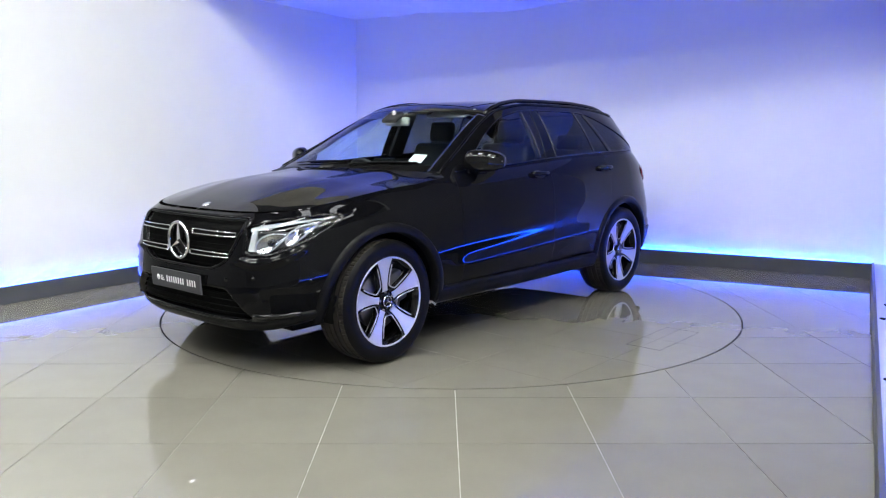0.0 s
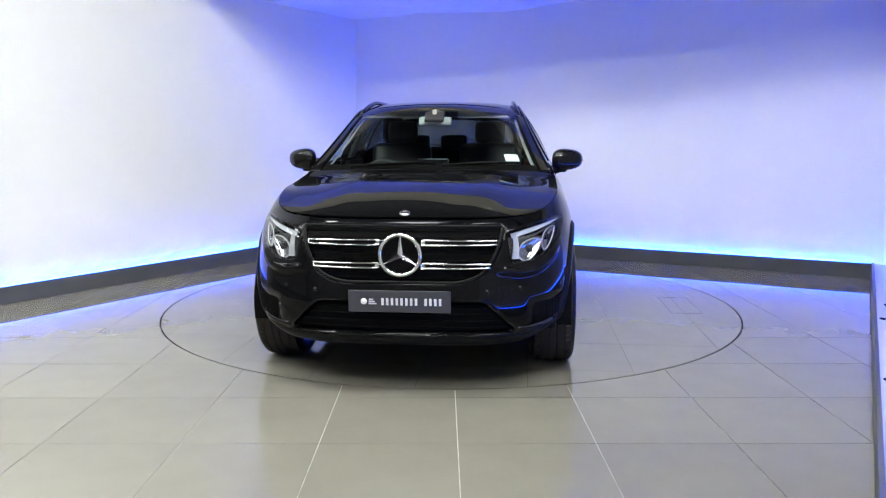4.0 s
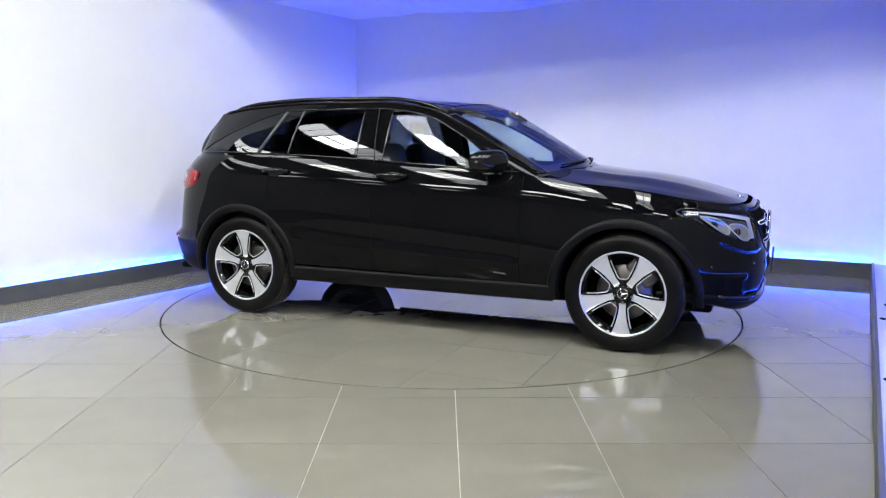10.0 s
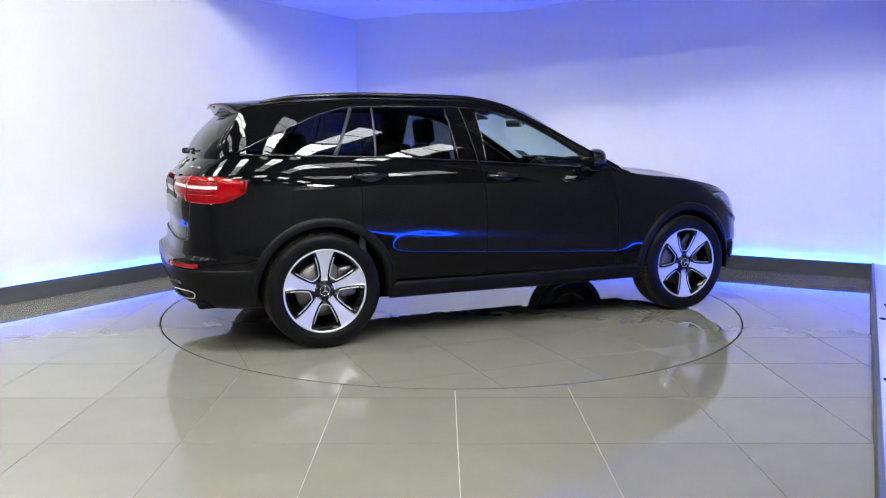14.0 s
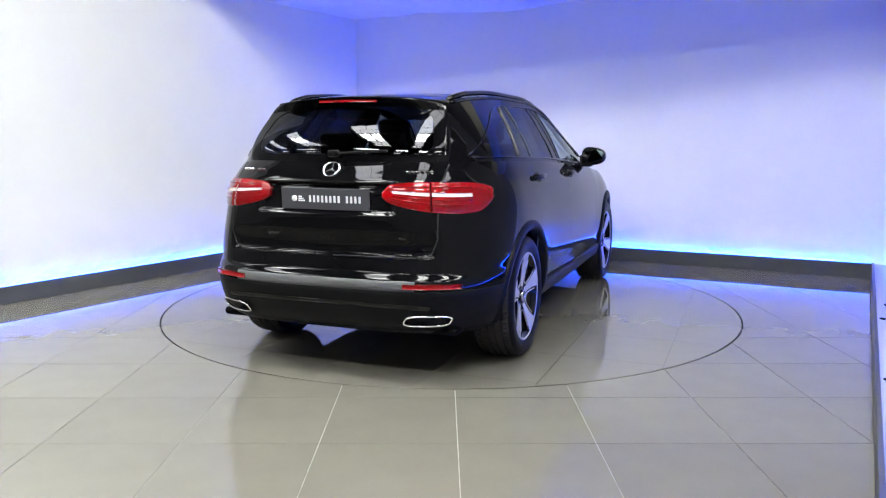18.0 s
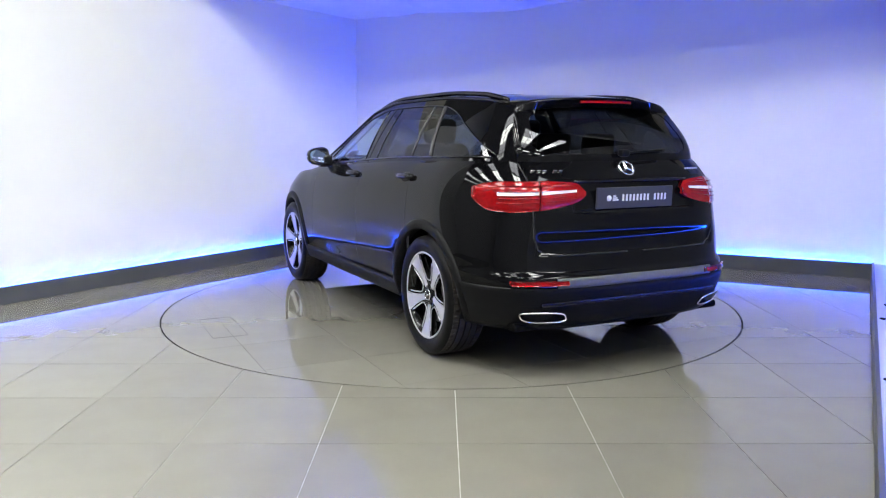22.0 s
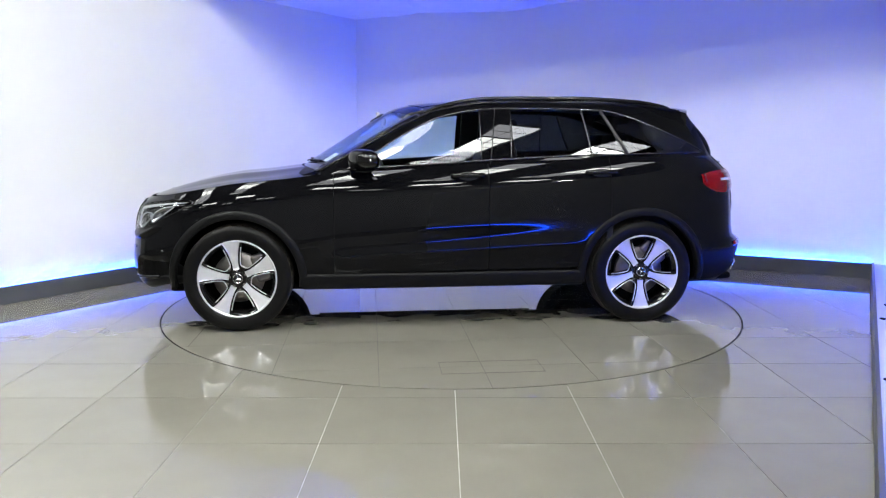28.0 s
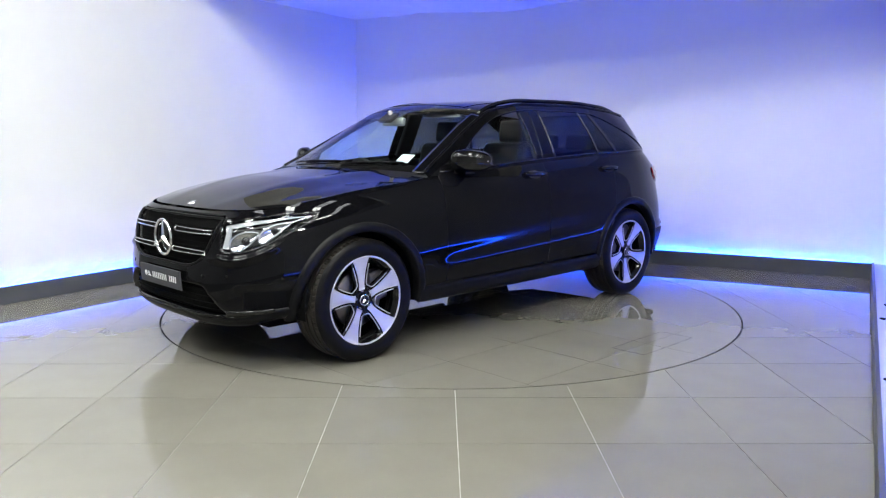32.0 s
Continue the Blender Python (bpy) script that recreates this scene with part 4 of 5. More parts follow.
    vs, fs = revolve([(0.0001, 0.100), (0.026, 0.099), (0.033, 0.095), (0.0355, 0.088), (0.036, 0.07)], 32)
    cap = raw("hub_cap", vs, fs, M_GLOSSBLK, w, "dark hub cap with a bright ring")
    vs, fs = revolve([(0.029, 0.0975), (0.031, 0.1005), (0.0335, 0.0995), (0.035, 0.094)], 32)
    raw("hub_ring", vs, fs, M_CHROME, cap)
    for k in range(3):
        rot = Matrix.Rotation(2 * math.pi * k / 3, 3, "Y")
        vs = [rot @ Vector(v) for v in ((-0.005, 0.100, 0.002), (0.005, 0.100, 0.002), (0.0008, 0.1005, 0.027), (-0.0008, 0.1005, 0.027), (0, 0.104, 0.0))]
        raw("emblem_bar", vs, [(0, 1, 2, 3), (0, 4, 1), (1, 4, 2), (2, 4, 3), (3, 4, 0)], M_CHROME, cap, smooth=False)
    vs, fs = revolve([(0.075, 0.035), (0.172, 0.035), (0.175, 0.03), (0.175, 0.005), (0.172, 0.0), (0.075, 0.0)], 64)
    disc = raw("brake_disc", vs, fs, M_STEEL, w, "grey steel brake disc")
    vs, fs = revolve([(0.0001, 0.06), (0.06, 0.058), (0.076, 0.05), (0.078, 0.0)], 32)
    raw("disc_bell", vs, fs, M_DARK, disc)
    part("brake_caliper", rbox(0.11, 0.075, 0.20, 0.022, Matrix.Rotation(radians(8), 4, "Y") @ pose(-0.165, 0.012, 0.02)), M_STEEL, w, "grey brake caliper")
    vs, fs = revolve([(0.0001, -0.02), (0.20, -0.02), (0.236, -0.04)], 40)
    raw("dust_shield", vs, fs, M_DARK, w)
    return w


def place_wheels(car):
    w = build_wheel()
    poses = [(AX, 1, 8), (AX, -1, 36), (-AX, 1, 36), (-AX, -1, 0)]
    for i, (x, s, spin) in enumerate(poses):
        m = pose(x, s * 0.808, WHEEL_Z + 0.006, 0, 0, 0 if s > 0 else 180) @ pose(0, 0, 0, 0, spin, 0)
        o = w if i == 0 else copy_thing(w, m)
        o.parent = car
        o.matrix_basis = m


# ---- fittings of the car ----
def ring_pts(fn, n):
    return [fn(k / n) for k in range(n)]


def front_at(w, z, off=0.0):
    """A point on the nose or front corner at the share w round the end and height z, off metres proud of it."""
    def p(w, z):
        phi = w * math.pi / 2
        x = FX + (a_front(z) - FX) * math.cos(phi) ** (2 / NF)
        v = (z - z_bot(x)) / (z_top(x) - z_bot(x))
        return Vector((x, (half_w(v, x) + flare(x, z)) * math.sin(phi) ** (2 / NF), z))
    q = p(w, z)
    if off:
        n = (p(w + 0.01, z) - p(max(0.001, w - 0.01), z)).cross(p(w, z + 0.01) - p(w, z - 0.01)).normalized()
        q += n * off
    return q


def rear_at(w, z, off=0.0):
    def p(w, z):
        phi = w * math.pi / 2
        x = RX - (a_rear(z) + RX) * math.cos(phi) ** (2 / NR)
        v = (z - z_bot(x)) / (z_top(x) - z_bot(x))
        return Vector((x, (half_w(v, x) + flare(x, z)) * math.sin(phi) ** (2 / NR), z))
    q = p(w, z)
    if off:
        n = (p(max(0.001, w - 0.01), z) - p(w + 0.01, z)).cross(p(w, z + 0.01) - p(w, z - 0.01)).normalized()
        q += n * off
    return q


def flip(vs, s):
    return [(v[0], v[1] * s, v[2]) for v in vs]


def star(parent, x, y, z, r, sx, material, ringr, tilt=0.0):
    """A ring with three tapered bars, facing along x."""
    lean = Matrix.Translation((x, y, z)) @ Matrix.Rotation(math.radians(tilt), 4, "Y") @ Matrix.Translation((-x, -y, -z))
    pts = [(x, y + r * math.cos(2 * math.pi * k / 40), z + r * math.sin(2 * math.pi * k / 40)) for k in range(40)]
    vs, fs = tube(pts, ringr, True, 8, up=(1, 0, 0))
    vs = [lean @ Vector(q) for q in vs]
    ring = raw("emblem_ring", vs, fs, material, parent, "bright chrome emblem ring")
    for k in range(3):
        a = math.pi / 2 + 2 * math.pi * k / 3
        d, n = Vector((0, math.cos(a), math.sin(a))), Vector((0, -math.sin(a), math.cos(a)))
        c = Vector((x, y, z))
        b = r * 0.17
        vs = [c + n * b * 0.9 - d * b * 0.4, c + d * r * 0.98 + n * 0.002, c + d * r * 0.98 - n * 0.002, c - n * b * 0.9 - d * b * 0.4, c + Vector((sx * ringr * 1.2, 0, 0)), c + d * r * 0.96 + Vector((sx * ringr * 0.6, 0, 0))]
        vs = [lean @ q for q in vs]
        raw("emblem_bar", vs, [(0, 1, 5, 4), (4, 5, 2, 3), (1, 0, 3, 2), (0, 4, 3), (1, 2, 5)], material, ring, smooth=False)
    return ring


def show_plate(car, x, z, w, h, facing, tilt):
    """Dealer's plate with a row of plain white bars in place of its wording."""
    m = pose(x, 0, z, 0, tilt, 0)
    pl = part("show_plate", rbox(0.012, w, h, 0.003, m), M_PLATE, car, "charcoal show plate with plain white bars")
    # word bars: eight letters, a space, four letters, after a round mark with three short bars
    u = w / 0.52
    for k in range(13):
        if k == 8:
            continue
        yy = (-0.085 + 0.0243 * k) * u * (1 if facing > 0 else -1)
        part("letter_bar", rbox(0.003, 0.0125 * u, 0.037, 0.002, m @ pose(facing * 0.0065, yy, 0)), M_INK, pl)
    vs, fs = revolve([(0.0001, 0.0), (0.0165, 0.0), (0.0165, 0.002)], 20)
    cy = -0.180 * u * (1 if facing > 0 else -1)
    vs = [m @ Vector((facing * (0.0078 - v[1]), cy + v[0], v[2])) for v in vs]
    raw("round_mark", vs, fs, M_INK, pl)
    for k in range(3):
        part("mark_bar", rbox(0.003, (0.020 + 0.010 * k) * u, 0.007, 0.001, m @ pose(facing * 0.0065, cy + (0.036 + 0.004 * k) * u * (1 if facing > 0 else -1), 0.011 - 0.011 * k)), M_INK, pl)


def build_front(car):
    # grille: dark slatted panel in the recess, frame, louvres, emblem
    def panel(u, v):
        z = 0.600 + 0.292 * v
        y = (2 * u - 1) * (grille_half(z) + 0.006)
        return Vector((nose_x(y, z) - 0.036, y, z))
    vs, fs = grid(panel, 40, 16)
    gr = raw("grille", vs, fs, M_DARK, car, "black grille with two pairs of chrome louvres")
    side_edge = [(grille_half(z), z) for z in np.linspace(0.612, 0.882, 28)]
    rim = side_edge + [(y, 0.886) for y in np.linspace(0.50, -0.50, 40)] + [(-y, z) for y, z in side_edge[::-1]] + [(y, 0.606) for y in np.linspace(-0.27, 0.27, 24)]
    vs, fs = tube([(nose_x(y, z) - 0.003, y, z) for y, z in rim], 0.0075, True, 8, up=(1, 0, 0))
    raw("grille_frame", vs, fs, M_CLAD, gr, "black grille frame")
    for k in range(9):
        z = 0.628 + 0.029 * k
        pts = [Vector((nose_x(y, z) - 0.028, y, z)) for y in np.linspace(-grille_half(z), grille_half(z), 25)]
        vs, fs = tube(pts, 0.0018, n=5)
        raw("grille_slat", vs, fs, M_DARK, gr)
    for s in (1, -1):
        for z0, y1 in ((0.806, 0.487), (0.690, 0.455)):
            loop = []
            n = 16
            for k in range(n + 1):
                y = 0.115 + (y1 - 0.115) * k / n
                loop.append((y, z0 + 0.0135 - 0.003 * k / n))
            for k in range(n, -1, -1):
                y = 0.115 + (y1 - 0.115) * k / n
                loop.append((y, z0 - 0.0125 + 0.003 * k / n))
            pts = [(nose_x(y, z) + 0.004, s * y, z) for y, z in loop]
            vs, fs = tube(pts, 0.0038, True, 8)
            lv = raw("louvre", vs, fs, M_CHROME, gr, "chrome louvre surround")
            vs, fs = slab(lambda u, v: Vector((nose_x(0.12 + (y1 - 0.12) * u, z0), s * (0.12 + (y1 - 0.12) * u), z0 - 0.010 + 0.020 * v)), 14, 2, 0.02, lambda u, v: (-1, 0, 0))
            raw("louvre_blade", vs, fs, M_DARK, lv)
            vs, fs = slab(lambda u, v: Vector((nose_x(0.1, z0) + 0.008, s * (0.108 + (0.026 - 0.01 * v) * u), z0 - 0.0125 + 0.026 * v)), 3, 3, 0.02, lambda u, v: (-1, 0, 0))
            raw("louvre_cap", vs, fs, M_CHROME, lv)
    star(car, a_front(0.745) + 0.012, 0, 0.745, 0.104, 1, M_CHROME, 0.0105)
    pts = [(a_front(0.745) - 0.004, 0.098 * math.cos(2 * math.pi * k / 32), 0.745 + 0.098 * math.sin(2 * math.pi * k / 32)) for k in range(32)]
    raw("emblem_plate", pts, [tuple(range(32))], M_GLOSSBLK, gr, smooth=False)
    show_plate(car, a_front(0.51) + 0.014, 0.512, 0.525, 0.113, 1, 4)
    # lower intake: dark panel, slats and a thin bright edge
    def low_panel(u, v):
        z = 0.335 + 0.170 * v
        y = (2 * u - 1) * (intake_half(z) - 0.002)
        return Vector((nose_x(y, z) - 0.042, y, z))
    vs, fs = grid(low_panel, 36, 8)
    low = raw("lower_grille", vs, fs, M_DARK, car, "black lower intake")
    for k in range(4):
        z = 0.365 + 0.036 * k
        half = intake_half(z) - 0.02
        pts = [Vector((nose_x(y, z) - 0.036, y, z)) for y in np.linspace(-half, half, 31)]
        vs, fs = tube(pts, 0.005, n=6)
        raw("intake_slat", vs, fs, M_DARK, low)
    vs, fs = tube([Vector((nose_x(y, 0.327) + 0.002, y, 0.327 + 0.01 * (y / 0.55) ** 2)) for y in np.linspace(-0.55, 0.55, 41)], 0.0055, n=8, flat=0.7)
    raw("bumper_edge", vs, fs, M_GLOSSBLK, car, "thin glossy edge under the intake")
    for s in (1, -1):
        sect = ((-0.004, -0.05), (0.0, 0.001), (0.030, 0.006), (0.056, 0.005), (0.066, -0.008))

        def lip(u, v, s=s):
            k = v * 4
            i = min(int(k), 3)
            z = sect[i][0] + (sect[i + 1][0] - sect[i][0]) * (k - i)
            o = sect[i][1] + (sect[i + 1][1] - sect[i][1]) * (k - i)
            w = 0.80 * u**1.75
            x = FX + (a_front(0.30) - FX) * math.cos(w * math.pi / 2) ** (2 / NF)
            p = front_at(w, z_bot(x) + z, o)
            return (p.x, p.y * s, p.z)
        vs, fs = grid(lip, 44, 8)
        raw("front_lip", vs, fs, M_CLAD, car, "black plastic lower bumper lip")

        # side intake with mesh bars and a glossy blade below
        def intake(u, v, s=s):
            e = 2 * u - 1
            h = 0.062 * (1 - abs(e) ** 4) ** 0.5 if abs(e) < 1 else 0.0
            y, z = 0.760 + 0.110 * e, 0.432 + 0.01 * e + (2 * v - 1) * (h + 0.003)
            return (nose_x(y, z) - 0.024, y * s, z)
        vs, fs = grid(intake, 20, 8)
        inta = raw("side_intake", vs, fs, M_DARK, car, "black side intake with a fine mesh")
        for k in range(12):
            pts = [Vector(intake(0.06 + 0.08 * k, v)) + Vector((0.002, 0, 0)) for v in np.linspace(0.06, 0.94, 9)]
            vs, fs = tube(pts, 0.0016, n=5)
            raw("mesh_bar", vs, fs, M_DARK, inta)
        pts = [front_at(0.30 + 0.25 * k / 16, 0.362 + 0.016 * (k / 16) ** 2, 0.0) for k in range(17)]
        vs, fs = tube(flip(pts, s), 0.010, n=10, flat=1.3)
        raw("intake_blade", vs, fs, M_GLOSSBLK, car, "glossy blade below the side intake")
        headlamp(car, s)
        # parking sensors
        for w, z in ((0.30, 0.575), (0.16, 0.56), (0.58, 0.56)):
            p = front_at(w, z, 0.001)
            vs, fs = revolve([(0.0001, 0.002), (0.010, 0.0015), (0.011, 0.0)], 14)
            n = (front_at(w, z, 0.01) - front_at(w, z)).normalized()
            rot = n.to_track_quat("Y", "Z").to_matrix()
            raw("parking_sensor", flip([p + rot @ Vector(v) for v in vs], s), fs, M_GLOSSBLK, car)
    # bonnet badge
    p = BONNET(0.5, 0.955)
    n = (BONNET(0.55, 0.955) - BONNET(0.45, 0.955)).cross(BONNET(0.5, 0.93) - BONNET(0.5, 0.98)).normalized()
    n = -n if n.z < 0 else n
    rot = n.to_track_quat("Y", "Z").to_matrix()
    vs, fs = revolve([(0.0001, 0.006), (0.022, 0.005), (0.027, 0.003), (0.028, -0.002)], 28)
    raw("bonnet_badge", [p + rot @ Vector(v) for v in vs], fs, M_CHROME, car, "small round chrome badge")


def headlamp(car, s):
    def at(e, g, off):
        z = lamp_bot(e) + (lamp_top(e) - lamp_bot(e)) * g
        p = front_at(LAMP_W0 + (LAMP_W1 - LAMP_W0) * e, z, off)
        return Vector((p.x, p.y * s, p.z))
    vs, fs = grid(lambda u, v: at(u, v, 0.001), 30, 12)
    lamp = raw("headlight", vs, fs, M_LENS, car, "clear headlamp lens over bright reflectors")
    lamp.visible_shadow = False
    vs, fs = grid(lambda u, v: at(0.02 + 0.94 * u, 0.03 + 0.94 * v, -0.040), 24, 10)
    raw("lamp_housing", vs, fs, M_BOWL, lamp)
    # broad light guide along the brow and down the inner edge
    vs, fs = slab(lambda u, v: at(0.05 + 0.88 * u, 0.80 + 0.045 * u + (0.15 - 0.07 * u) * v, -0.007), 26, 3, 0.006, lambda u, v: (-1, 0, 0))
    raw("light_guide", vs, fs, M_DRL, lamp, "frosted white light guide")
    vs, fs = slab(lambda u, v: at(0.025 + 0.05 * v + (0.085 - 0.03 * v) * u, 0.12 + 0.76 * v, -0.007), 4, 12, 0.006, lambda u, v: (-1, 0, 0))
    raw("light_guide", vs, fs, M_DRL, lamp, "frosted white light guide")
    vs, fs = tube([at(0.10 + 0.80 * k / 20, 0.72 + 0.03 * k / 20, -0.022) for k in range(21)], 0.006, n=8)
    raw("reflector_fin", vs, fs, M_BOWL, lamp)
    # two drop-shaped light pods with bright rims
    for ec, gc, re, rg, lean, lens in ((0.285, 0.36, 0.175, 0.27, 0.10, 0.026), (0.625, 0.43, 0.165, 0.26, 0.16, 0.024)):
        def pod(u, v, ec=ec, gc=gc, re=re, rg=rg, lean=lean):
            a = 2 * math.pi * u
            c, q = math.cos(a), math.sin(a)
            return at(ec + v * re * c, gc + v * (rg * q * (1 - 0.35 * c) + lean * c), -0.012 - 0.020 * (1 - v * v))
        vs, fs = grid(pod, 32, 6)
        raw("reflector", vs, fs, M_REFL, lamp)
        vs, fs = tube([pod(k / 32, 1.0) for k in range(32)], 0.0036, True, 8, up=(1, 0, 0))
        raw("pod_rim", vs, fs, M_DRL, lamp)
        c = pod(0.0, 0.0)
        n = (at(ec, gc, 0.01) - at(ec, gc, 0.0)).normalized()
        n = (n + Vector((0.8, 0, 0))).normalized()
        rot = n.to_track_quat("Y", "Z").to_matrix()
        vs, fs = revolve([(0.0001, lens * 0.62), (lens * 0.4, lens * 0.55), (lens * 0.75, lens * 0.32), (lens * 0.95, 0.0), (lens * 1.0, -0.004)], 24)
        raw("projector", [c + rot @ Vector(v) for v in vs], fs, M_DARKGLASS, lamp)


TL_W0, TL_W1 = 0.095, 0.735
tl_top = smooth_curve([(0.0, 1.048), (0.09, 1.090), (0.4, 1.102), (0.75, 1.100), (0.92, 1.088), (1.0, 1.072)])
tl_bot = smooth_curve([(0.0, 1.018), (0.09, 0.988), (0.22, 0.966), (0.42, 0.945), (0.70, 0.936), (0.86, 0.942), (0.95, 0.968), (1.0, 1.005)])


def taillight(car, s):
    def at(e, g, off):
        z = tl_bot(e) + (tl_top(e) - tl_bot(e)) * g
        p = rear_at(TL_W0 + (TL_W1 - TL_W0) * e**1.25, z, off)
        return Vector((p.x, p.y * s, p.z))
    split = 0.42
    vs, fs = slab(lambda u, v: at(split + 0.008 + (0.992 - split) * u, v, 0.012 - 0.010 * (2 * v - 1) ** 6), 24, 14, 0.02, lambda u, v: (1, 0, 0))
    outer = raw("tail_light", vs, fs, M_RED, car, "glossy red tail light wrapping round the corner")
    vs, fs = slab(lambda u, v: at(split * u, v, 0.014 - 0.010 * (2 * v - 1) ** 6), 16, 14, 0.02, lambda u, v: (1, 0, 0))
    inner = raw("tail_light", vs, fs, M_RED, car, "glossy red tail light on the tailgate")
    for par, e0, e1 in ((outer, split + 0.012, 0.80), (inner, 0.10, split - 0.01)):
        vs, fs = slab(lambda u, v: at(e0 + (e1 - e0) * u, 0.52 + 0.11 * v, 0.0165), 16, 3, 0.004, lambda u, v: (1, 0, 0))
        raw("clear_strip", vs, fs, M_WHITELENS, par, "pale clear strip across the red lens")
        for g in (0.28, 0.42, 0.82):
            vs, fs = tube([at(e0 + (e1 - e0) * k / 12, g, 0.0125) for k in range(13)], 0.004, n=5)
            raw("lens_rib", vs, fs, M_REDDK, par)


def build_rear(car):
    for s in (1, -1):
        taillight(car, s)

        def band(u, v, s=s):
            sect = ((0.275, -0.03), (0.285, 0.004), (0.34, 0.005), (0.41, 0.004), (0.425, 0.006), (0.48, 0.008), (0.528, 0.010), (0.534, 0.004))
            k = v * 7
            i = min(int(k), 6)
            z = sect[i][0] + (sect[i + 1][0] - sect[i][0]) * (k - i)
            o = sect[i][1] + (sect[i + 1][1] - sect[i][1]) * (k - i)
            p = rear_at(0.80 * u**1.9, z, o)
            return (p.x, p.y * s, p.z)
        vs, fs = grid(band, 44, 14)
        raw("rear_bumper_trim", vs, fs, M_CLAD, car, "grained black plastic lower rear bumper")
        def strip(u, v, s=s):
            sect = ((0.530, 0.0), (0.536, 0.010), (0.562, 0.012), (0.580, 0.011), (0.588, -0.010))
            k = v * 4
            i = min(int(k), 3)
            z = sect[i][0] + (sect[i + 1][0] - sect[i][0]) * (k - i)
            o = sect[i][1] + (sect[i + 1][1] - sect[i][1]) * (k - i)
            p = rear_at(0.22 * u**1.9, z, o)
            return (p.x, p.y * s, p.z)
        vs, fs = grid(strip, 44, 8)
        raw("bumper_strip", vs, fs, M_BUMPER, car, "satin grey bumper strip")
        vs, fs = slab(lambda u, v: (lambda p: Vector((p.x, p.y * s, p.z)))(rear_at(0.30 * u**1.9, 0.440 + 0.024 * v - 0.012 * u**4, 0.015 - 0.004 * (2 * v - 1) ** 2)), 30, 4, 0.012, lambda u, v: (1, 0, 0))
        raw("bumper_insert", vs, fs, M_GLOSSBLK, car, "glossy black insert in the lower bumper")
        vs, fs = slab(lambda u, v: (lambda p: Vector((p.x, p.y * s, p.z)))(rear_at(0.17 + 0.30 * u, 0.546 + 0.022 * v, 0.017)), 12, 3, 0.015, lambda u, v: (1, 0, 0))
        raw("reflector", vs, fs, M_RED, car, "slim red rear reflector")
        # exhaust trim
        loop = []
        for k in range(40):
            a = 2 * math.pi * k / 40
            c, q = math.cos(a), math.sin(a)
            y = 0.605 + 0.115 * (1 if c > 0 else -1) * abs(c) ** 0.55 + 0.018 * (1 if q > 0 else -1) * abs(q) ** 0.6
            z = 0.368 + 0.029 * (1 if q > 0 else -1) * abs(q) ** 0.6
            loop.append((y, z))
        pts = [(tail_x(y, z) - 0.022, s * y, z) for y, z in loop]
        vs, fs = tube(pts, 0.005, True, 8, up=(1, 0, 0))
        ex = raw("exhaust_trim", vs, fs, M_CHROME, car, "chrome exhaust surround")
        pts = [(x + 0.012, y, z) for x, y, z in pts]
        raw("exhaust_opening", pts, [tuple(range(40))], M_DARK, ex, smooth=False)
        # badge bars on the tailgate
    xg = tail_x(0.5, 1.15)
    for y0, n, wd, h in ((0.60, 6, 0.024, 0.021), (-0.46, 6, 0.018, 0.017)):
        for k in range(n):
            if n == 6 and k == 3 and y0 > 0:
                continue
            y = y0 - k * (wd + 0.006)
            part("badge_bar", rbox(0.006, wd, h, 0.002, pose(tail_x(y, 1.152) - 0.004, y, 1.152, 0, -25, 0)), M_CHROME, car)
    star(car, tail_x(0, 1.165) - 0.010, 0, 1.165, 0.048, -1, M_CHROME, 0.0055, 38.0)
    show_plate(car, tail_x(0, 1.0) + 0.006, 1.004, 0.545, 0.118, -1, -3)
    vs, fs = tube([(tail_x(y, 1.095) - 0.004, y, 1.098) for y in np.linspace(-0.40, 0.40, 24)], 0.010, n=8)
    raw("tailgate_handle", vs, fs, M_GLOSSBLK, car, "black tailgate grip strip")
    # shut line of the tailgate
    line = [(0.645, 1.19), (0.645, 0.80), (0.62, 0.73), (0.56, 0.703), (0.0, 0.700)]
    pts = []
    for s in (1, -1):
        pts = []
        for (y0, z0), (y1, z1) in zip(line, line[1:]):
            for k in range(10):
                y, z = y0 + (y1 - y0) * k / 10, z0 + (z1 - z0) * k / 10
                pts.append((tail_x(y, z) - 0.0005 + rear_inset(y, z), s * y, z))
        vs, fs = tube(pts, 0.0045, n=6)
        raw("tailgate_gap", vs, fs, M_GAP, car)


